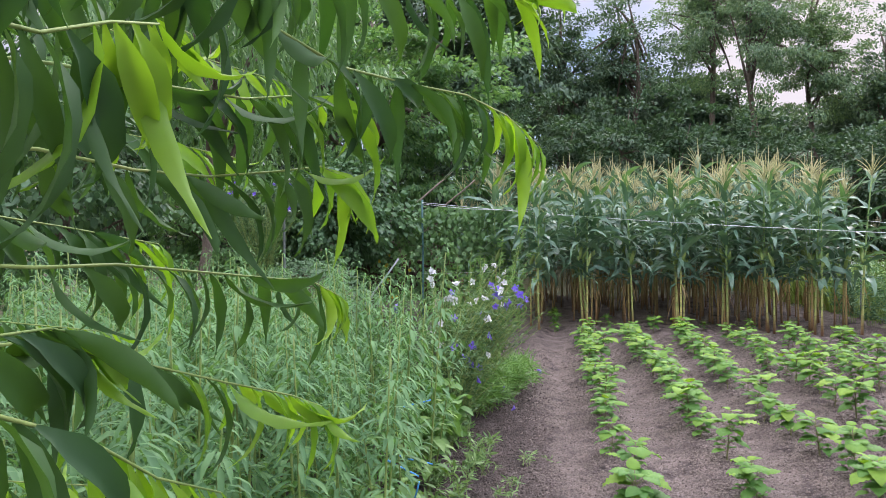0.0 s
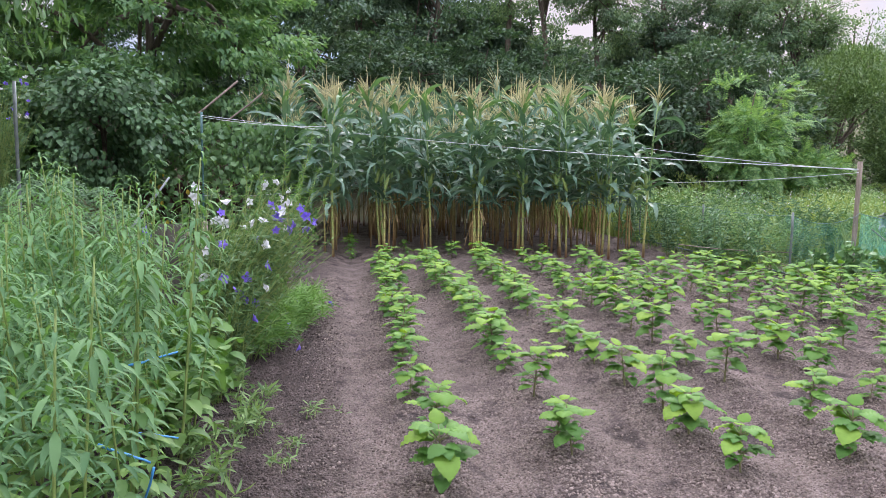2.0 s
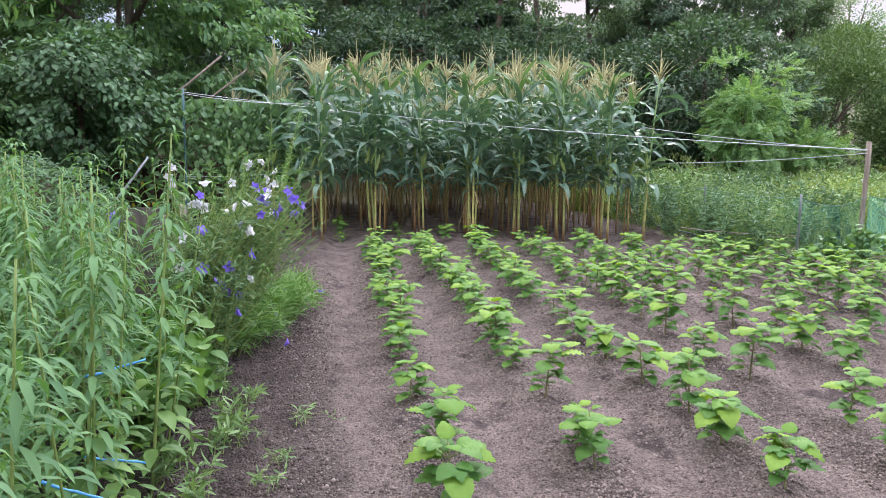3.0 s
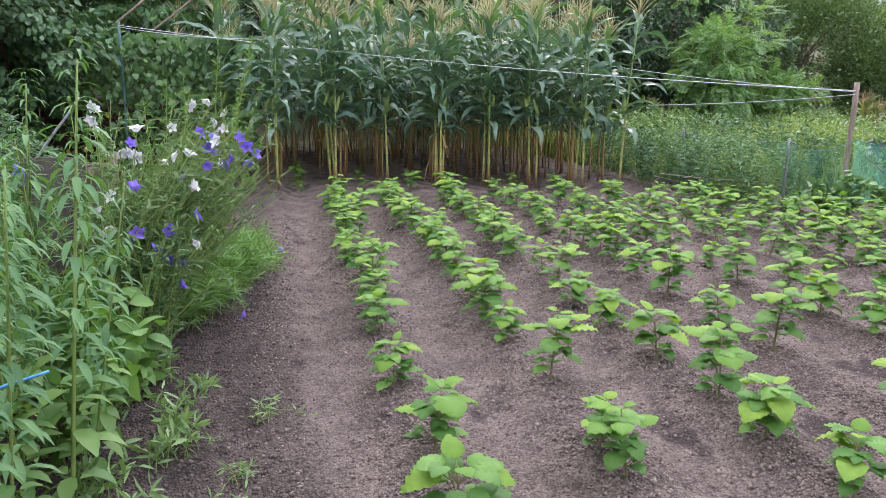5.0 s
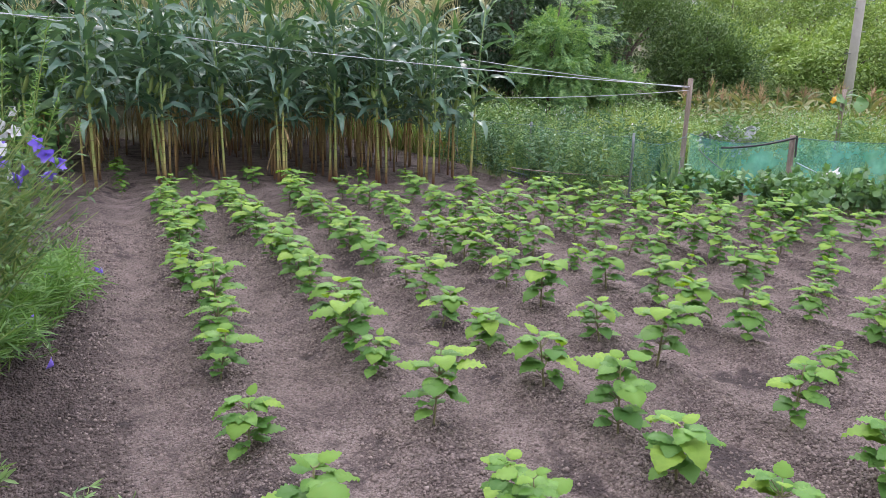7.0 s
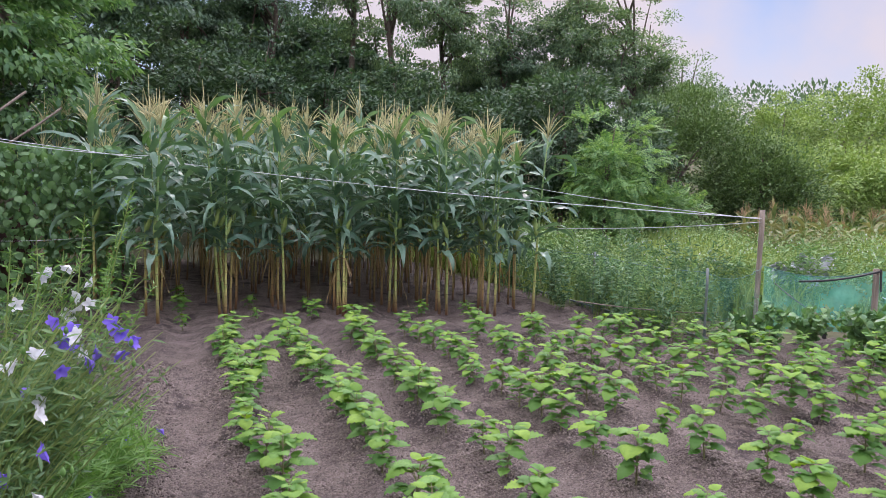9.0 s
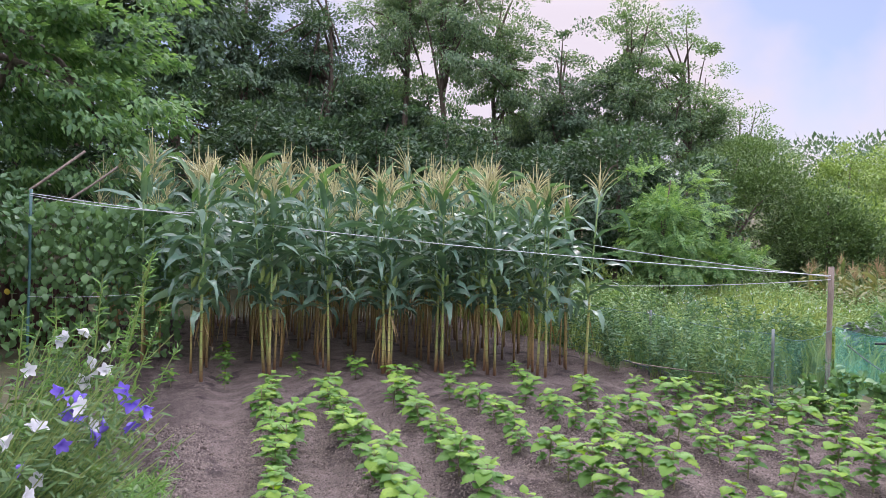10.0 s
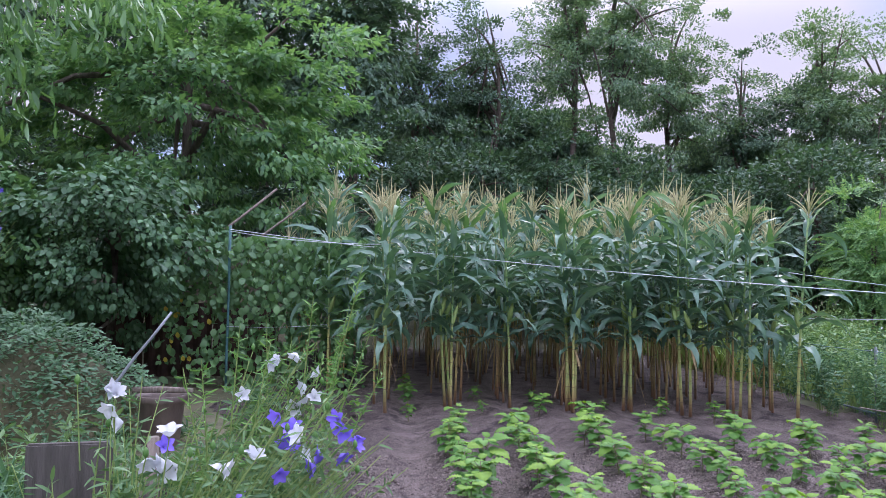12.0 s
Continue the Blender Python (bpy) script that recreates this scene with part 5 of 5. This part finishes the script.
crumpled("plastic_scrap", (8.12, 6.97, 0.08), (0.11, 0.05, 0.14), SCRAP, "crumpled white plastic scrap caught on the netting", "plastic", 3)
crumpled("plastic_sheet", (8.15, 8.35, 0.42), (0.30, 0.16, 0.16), PIPE, "bundled grey plastic sheet lying on the weeds", "plastic", 8)
crumpled("plastic_sheet", (7.85, 8.5, 0.40), (0.22, 0.2, 0.12), PIPE, "bundled grey plastic sheet lying on the weeds", "plastic", 9)
post("short_stake", (7.08, 7.3, 0), 0.33, 0.022, BLACK, "short black stake before the netting")
rope((7.75, 7.2, 0.70), (7.05, 7.62, 0.56), 0.03, 0.012, BLACK, "black cord hemming the netting by the post")
rope((7.75, 7.2, 0.72), (7.74, 7.18, 0.48), 0.0, 0.012, BLACK, "loose black tie hanging on the wooden post")
rope((7.8, 7.2, 0.42), (8.6, 6.9, 0.12), 0.02, 0.005, ROPE, "slack white string on the netting")
rope((6.95, 7.85, 0.52), (7.35, 7.5, 0.16), 0.03, 0.008, WOOD, "thin bent cane leaning on the netting")


def squash():
    rng = np.random.default_rng(12)
    base = np.array([9.15, 7.75, 0.0])
    top = tagged(new("squash_plant"), "squash vine on a stake with an orange flower", "squash")
    top.location = base
    part("stake", tri_mesh("squash_stake", *tube([(0.1, 0, -0.05), (0.1, 0, 0.6), (0.11, 0, 1.25)], (0.03, 0.028, 0.026), 7), WOOD), top)
    part("vine", tri_mesh("squash_vine", *tube([(0, 0, 0), (0.08, -0.03, 0.5), (0.05, -0.04, 0.9), (-0.1, -0.06, 1.1), (-0.22, -0.08, 1.05)], (0.012, 0.01, 0.009, 0.007, 0.004), 6), STEM), top)
    for k in range(13):
        q = np.array([[rng.uniform(-0.1, 0.6), rng.uniform(-0.2, 0.1), 0.55 + 0.7 * rng.random()]])
        d = unit(np.array([[rng.normal() * 0.6, -0.5, -0.15 + 0.3 * rng.normal()]]))
        part("leaf", tri_mesh("squash_leaf", *scatter(BIG, q, frames(d, unit(np.array([[0.2 * rng.normal(), -0.2, 1.0]]))), [rng.uniform(0.16, 0.26)]), L_VINE), top)
    v, f = petals(rng, 0.055)
    part("flower", tri_mesh("squash_flower", v @ np.array([[1.0, 0, 0], [0, 0.3, -0.95], [0, 0.95, 0.3]]) + (-0.17, -0.1, 1.10), f, P_ORANGE), top, "orange squash flower")
    return top


squash()

# ---- meadow beyond the net, beans before it ----
GRASS = (np.array([(-0.03, 0, 0), (0.03, 0, 0), (0.02, 0.55, 0.02), (-0.02, 0.55, 0.02), (0, 1, -0.12)]), np.array([(0, 1, 2), (0, 2, 3), (3, 2, 4)]))


def meadow():
    rng = np.random.default_rng(15)

    def spots(n):
        x, y = rng.uniform(5.4, 21, n), rng.uniform(6.6, 21, n)
        ok = ((x > 5.75) & (y > 8.1 - 0.45 * (x - 6.8) + 0.3 * (x < 6.8))) & (y > 7.2 - 0.2 * (x - 7.75))
        return x[ok], y[ok]

    x, y = spots(60000)
    n = len(x)
    h = rng.uniform(0.45, 0.9, n) * (0.75 + 0.35 * np.sin(x * 1.3) * np.cos(y * 0.9))
    d = unit(np.stack([rng.normal(size=n) * 0.25, rng.normal(size=n) * 0.25, np.ones(n)], 1))
    g = scatter(GRASS, np.stack([x, y, land(x, y)], 1), frames(d, rng.normal(size=(n, 3))), h)
    tagged(new("meadow_grass", tri_mesh("meadow_grass", *g, L_MEADOW)), "tall pale green meadow grass beyond the netting", "grass", "", "stuff")
    x, y = spots(125000)
    n = len(x)
    hh = 0.62 + 0.25 * np.sin(x * 2.1 + 1) * np.cos(y * 1.7) + 0.25 * rng.random(n)
    z = land(x, y) + hh * rng.random(n) ** 0.6
    d = unit(rng.normal(size=(n, 3)) * (1, 1, 0.5) + (0, 0, 0.2))
    g = scatter(SIMPLE, np.stack([x, y, z], 1), frames(d, np.tile([0.05, 0, 1.0], (n, 1))), rng.uniform(0.03, 0.075, n))
    tagged(new("meadow_weeds", tri_mesh("meadow_weeds", *g, L_WEED)), "rank leafy green weeds beyond the netting", "weeds", "", "stuff")
    x, y = spots(1500)
    n = len(x)
    d = unit(rng.normal(size=(n, 3)) * 0.4 + (0, 0, 1.0))
    g = scatter(SIMPLE, np.stack([x, y, land(x, y) + rng.uniform(0.6, 0.85, n)], 1), frames(d, rng.normal(size=(n, 3))), rng.uniform(0.02, 0.04, n))
    tagged(new("meadow_blossom", tri_mesh("meadow_blossom", *g, P_WHITE)), "tiny white blossoms scattered over the weeds", "blossom", "", "stuff")


meadow()
for k in range(30):
    u = k / 29
    bx, by = 5.95 + 4.2 * u + rng_f.gauss(0, 0.1), 7.15 - 2.0 * u + rng_f.gauss(0, 0.2) - (0.4 if k % 2 else 0)
    tall_herb((bx, by, 0), [(bx + rng_f.gauss(0, 0.16), by + rng_f.gauss(0, 0.16), rng_f.uniform(0.2, 0.46)) for _ in range(8)], BIG, 0.085, 20, L_VINE, 600 + k, "bean_plant", "bushy dark green bean plant before the netting", 0.003)
for k in range(9):
    bx, by = 5.35 + rng_f.gauss(0, 0.08), 7.7 + 0.45 * k
    tall_herb((bx, by, 0), [(bx + rng_f.gauss(0, 0.12), by + rng_f.gauss(0, 0.16), rng_f.uniform(0.35, 0.8)) for _ in range(9)], SMALL, 0.075, 40, L_BUSH, 640 + k, "tall_weed", "dark green weed at the foot of the netting", 0.003)

for k in range(16):
    bx, by = 5.45 + rng_f.uniform(0, 0.4), 7.5 + 0.17 * k
    tall_herb((bx, by, 0), [(bx + rng_f.gauss(0, 0.16), by + rng_f.gauss(0, 0.16), rng_f.uniform(0.45, 0.85)) for _ in range(9)], SMALL, 0.05, 60, L_WEED if k % 3 else L_BUSH, 760 + k, "tall_weed", "bushy fine-leaved weed before the netting", 0.0024)
for k in range(34):
    bx, by = (6.15 + rng_f.uniform(0, 0.8), 8.4 + 0.22 * k) if k < 22 else (7.2 + 0.28 * (k - 22), 8.35 - 0.1 * (k - 22) + rng_f.uniform(0, 0.5))
    tall_herb((bx, by, 0), [(bx + rng_f.gauss(0, 0.2), by + rng_f.gauss(0, 0.2), rng_f.uniform(0.55, 0.98)) for _ in range(9)], SMALL, 0.075, 60, L_BUSH if k < 10 else L_WEED if k % 3 else L_VINE, 660 + k, "tall_weed", "tall grey-green weed growing through the netting", 0.0024)


# ---- vines, heap and clutter by the shrub ----
def vines():
    rng = np.random.default_rng(44)
    top = tagged(new("climbing_vine"), "climbing bean vine covering a trellis with broad leaves", "vine")
    top.location = (-0.4, 11.8, 0)
    stems = []
    for k in range(14):
        x = -0.75 + 0.12 * k
        stems.append(tube([(x, rng.normal() * 0.05, 0), (x + rng.normal() * 0.08, rng.normal() * 0.06, 0.6), (x + rng.normal() * 0.1, rng.normal() * 0.06, 1.2), (x + rng.normal() * 0.12, 0, 1.75)], (0.006, 0.005, 0.004, 0.002), 4))
    add_stems(top, stems, True)
    n = 2700
    pos = np.stack([np.where(rng.random(n) < 0.8, rng.uniform(-0.85, 0.95, n), rng.uniform(-1.5, -0.8, n)), rng.normal(size=n) * 0.16 - 0.1, 1.85 * rng.random(n) ** 0.62], 1)
    d = unit(np.stack([rng.normal(size=n) * 0.7, -0.6 + rng.normal(size=n) * 0.4, -0.6 + rng.normal(size=n) * 0.4], 1))
    up = unit(np.stack([rng.normal(size=n) * 0.6, -0.6 + 0.4 * rng.normal(size=n), 0.7 + 0.4 * rng.normal(size=n)], 1))
    part("foliage", tri_mesh("vine_leaves", *scatter(BIG, pos, frames(d, up), rng.uniform(0.05, 0.13, n)), L_VINE), top)
    for k in range(12):
        q = np.array([[rng.uniform(-1.5, -0.6), -0.2 + rng.normal() * 0.1, rng.uniform(0.35, 1.2)]])
        part("leaf", tri_mesh("yellow_leaf", *scatter(BIG, q, frames(np.array([[0.2, -0.3, -1.0]]), np.array([[0, -1.0, 0.3]])), [0.075]), L_YELLOW), top, "yellowing leaf")
    return top


vines()


def heap():
    """A low heap overgrown with small creeping leaves."""
    rng = np.random.default_rng(46)
    top = tagged(new("overgrown_heap"), "low heap overgrown with small-leaved creepers", "heap")
    top.location = (-2.35, 8.9, 0)
    u, t = np.meshgrid(np.linspace(0, 2 * np.pi, 25)[:-1], np.linspace(0.05, 1, 8))
    r = 1.15 * t * (1 + 0.1 * np.sin(3 * u))
    z = 0.85 * (1 - t ** 2.2) + 0.04 * np.sin(5 * u + 4 * t)
    v = np.stack([r * np.cos(u), r * np.sin(u) * 0.8, z - 0.02], 2).reshape(-1, 3)
    f = []
    for i in range(7):
        for j in range(24):
            a, b, c, d = i * 24 + j, i * 24 + (j + 1) % 24, (i + 1) * 24 + (j + 1) % 24, (i + 1) * 24 + j
            f += [(a, c, b), (a, d, c)]
    part("mound", tri_mesh("heap_mound", v, np.array(f), WILD), top)
    n = 8500
    a, tt = rng.uniform(0, 6.28, n), np.sqrt(rng.random(n))
    rr = 1.17 * tt * (1 + 0.1 * np.sin(3 * a))
    pos = np.stack([rr * np.cos(a), rr * np.sin(a) * 0.8, 0.85 * (1 - tt ** 2.2) + rng.uniform(0.0, 0.1, n) + 0.1 * np.sin(a * 5 + tt * 7) * np.sin(tt * 9) + 0.06], 1)
    d = unit(rng.normal(size=(n, 3)) * (1, 1, 0.4) + (0.2, -0.3, -0.1))
    part("foliage", tri_mesh("heap_leaves", *scatter(SIMPLE, pos, frames(d, np.tile([0.1, -0.3, 1.0], (n, 1))), rng.uniform(0.035, 0.07, n)), L_BUSH), top)
    return top


heap()


def tub():
    top = tagged(new("garden_tub"), "round brown garden tub with an old board across it", "tub")
    top.location = (-1.06, 8.5, 0)
    top.scale = (0.58, 0.58, 1.4)
    prof = [(0.20, 0.0), (0.24, 0.02), (0.30, 0.26), (0.335, 0.27), (0.335, 0.30), (0.30, 0.30), (0.27, 0.28), (0.21, 0.05), (0.0, 0.04)]
    v, f, k = [], [], 20
    for r, z in prof:
        v += [(r * math.cos(6.2832 * i / k), r * math.sin(6.2832 * i / k), z) for i in range(k)]
    for i in range(len(prof) - 1):
        for j in range(k):
            a, b, c, d = i * k + j, i * k + (j + 1) % k, (i + 1) * k + (j + 1) % k, (i + 1) * k + j
            f += [(a, b, c), (a, c, d)]
    part("bowl", tri_mesh("tub_bowl", v, f, TUBMAT), top)
    part("board", tri_mesh("tub_board", *tube([(-0.36, -0.1, 0.33), (0, -0.05, 0.33), (0.4, 0.02, 0.32)], (0.016, 0.018, 0.014), 6), WOOD), top, "grey weathered branch")
    return top


tub()


def slab(name, size, loc, rz, mat, label, category, bevel=0.006, ribs=0):
    bm = bmesh.new()
    bmesh.ops.create_cube(bm, size=1)
    for w in bm.verts:
        w.co = Vector((w.co.x * size[0], w.co.y * size[1], (w.co.z + 0.5) * size[2]))
    if ribs:
        bmesh.ops.subdivide_edges(bm, edges=[e for e in bm.edges if abs(e.verts[0].co.x - e.verts[1].co.x) > 0.1], cuts=ribs)
        for w in bm.verts:
            w.co.y += 0.02 * math.sin(w.co.x * 40)
            w.co.z += 0.02 * math.sin(w.co.x * 3.1) if w.co.z > 0.1 else 0
    else:
        bmesh.ops.bevel(bm, geom=bm.edges[:], offset=bevel, segments=2, affect="EDGES")
    me = bpy.data.meshes.new(name)
    bm.to_mesh(me)
    bm.free()
    me.materials.append(mat)
    ob = tagged(new(name, me), label, category)
    ob.location, ob.rotation_euler = loc, (0, 0, rz)
    return ob


for k in range(3):
    slab("rusted_sheet", (0.86, 0.03, 0.93 + 0.03 * (k % 2)), (-2.77 + 0.87 * k, 12.58 + 0.05 * k, 0), 0.05, RUST, "low rusted brown corrugated sheet behind the shrub", "sheet", ribs=24)
slab("old_board", (0.26, 0.03, 0.82), (-0.47, 5.02, 0), 0.12, OLDWOOD, "grey weathered board standing in the weeds", "board")
post("wooden_stump", (-0.22, 5.0, 0), 0.84, 0.018, WOOD, "short grey wooden stake among the flowers", (0.01, 0.0))


def stick(name, a, b, r, mat, label):
    a, b = np.array(a), np.array(b)
    t = np.linspace(0, 1, 7)[:, None]
    rng = np.random.default_rng(int(r * 1e5))
    p = a * (1 - t) + b * t + rng.normal(size=(7, 3)) * r * 0.35
    return tagged(new(name, tri_mesh(name, *tube(p, r * np.linspace(1.1, 0.8, 7), 6), mat)), label, "stick")


stick("grey_pipe", (-1.85, 8.75, 0.0), (-1.07, 8.72, 1.04), 0.014, PIPE, "slanting thin grey pipe stuck in the ground")
stick("dead_branch", (-2.9, 11.6, 0.4), (-0.61, 12.1, 2.48), 0.019, WOOD, "bare dead branch propped slanting over the vines")
stick("dead_branch", (-1.6, 12.0, 1.2), (-0.24, 12.1, 2.30), 0.016, WOOD, "second bare dead branch propped over the vines")
for k, (x, y, z, dx, dz) in enumerate(((-0.08, 2.68, 0.35, 0.14, -0.05), (-0.09, 2.36, 0.43, 0.12, -0.08), (-0.07, 2.5, 0.30, -0.06, -0.18), (-0.12, 2.9, 0.5, 0.16, 0.03))):
    stick("tie_cord", (x - dx / 2, y, z), (x + dx / 2, y + 0.05, z + dz), 0.004, BLUECORD, "short bright blue plastic cord tied round sesame stems")

for k in range(16):
    bx, by = rng_f.uniform(-1.7, -0.45), rng_f.uniform(6.9, 10.9)
    tall_herb((bx, by, 0), [(bx + rng_f.gauss(0, 0.15), by + rng_f.gauss(0, 0.15), rng_f.uniform(0.08, 0.26)) for _ in range(8)], SMALL, 0.07, 18, L_BUSH, 740 + k, "low_weed", "low dark green weed round the tub", 0.002)

# grass round the old boards
for k in range(9):
    bx, by = rng_f.uniform(-1.2, -0.65), rng_f.uniform(5.3, 6.6)
    tall_herb((bx, by, 0), [(bx + rng_f.gauss(0, 0.1), by + rng_f.gauss(0, 0.1), rng_f.uniform(0.25, 0.5)) for _ in range(10)], FINE, 0.2, 16, L_BUSH, 680 + k, "grass_tuft", "tuft of long green grass behind the flowers", 0.002)
for k in range(26):
    bx, by = rng_f.uniform(-3.2, -0.5), rng_f.uniform(5.8, 10.6)
    if math.hypot(bx + 2.35, by - 8.9) < 1.1 or (bx > -2.0 and by > 7.6):
        continue
    tall_herb((bx, by, 0), [(bx + rng_f.gauss(0, 0.14), by + rng_f.gauss(0, 0.14), rng_f.uniform(0.2, 0.5)) for _ in range(8)], SMALL, 0.09, 22, L_WEED if k % 2 else L_VINE, 700 + k, "tall_weed", "straggling green weed on the untilled ground", 0.003)


# ---- poles and rail in the distance ----
def utility_pole(x, y, h, r):
    z = float(land(x, y))
    top = tagged(new("utility_pole"), "pale grey concrete utility pole with step bolts", "pole")
    top.location = (x, y, z - 0.1)
    part("shaft", tri_mesh("pole_shaft", *tube([(0, 0, 0), (0, 0, h * 0.5), (0, 0, h)], (r, r * 0.82, r * 0.62), 14), CONCRETE), top)
    arm = part("crossarm", tri_mesh("pole_arm", *tube([(-0.9, 0.2, h - 0.5), (0.9, -0.2, h - 0.5)], (0.05, 0.05), 6), METAL), top, "grey steel crossarm")
    for s in (-0.8, 0.0, 0.8):
        part("insulator", tri_mesh("insulator", *tube([(s, -s * 0.22, h - 0.46), (s, -s * 0.22, h - 0.4), (s, -s * 0.22, h - 0.28)], (0.05, 0.07, 0.03), 8), CONCRETE), arm)
    for k in range(6):
        part("step_bolt", tri_mesh("step_bolt", *tube([(0, 0, 2.2 + 0.5 * k), (0.32 * (1 if k % 2 else -1), 0, 2.2 + 0.5 * k)], (0.012, 0.012), 5), METAL), top)
    return top


utility_pole(16.88, 12.88, 8.0, 0.115)


def guard_rail():
    top = tagged(new("guard_rail"), "grey steel guard rail along the road above the bank", "rail")
    pts = [at(az, 31) for az in range(4, 42, 4)]
    z0 = 5.6
    for k, p in enumerate(pts):
        part("post", tri_mesh("rail_post", *tube([(p[0], p[1], p[2] - 0.2), (p[0], p[1], z0 + 1.0)], (0.06, 0.06), 6), RAILMAT), top)
    for dz in (0.55, 0.95):
        part("beam", tri_mesh("rail_beam", *tube([(p[0], p[1], z0 + dz) for p in pts], 0.07, 6), RAILMAT), top)


guard_rail()
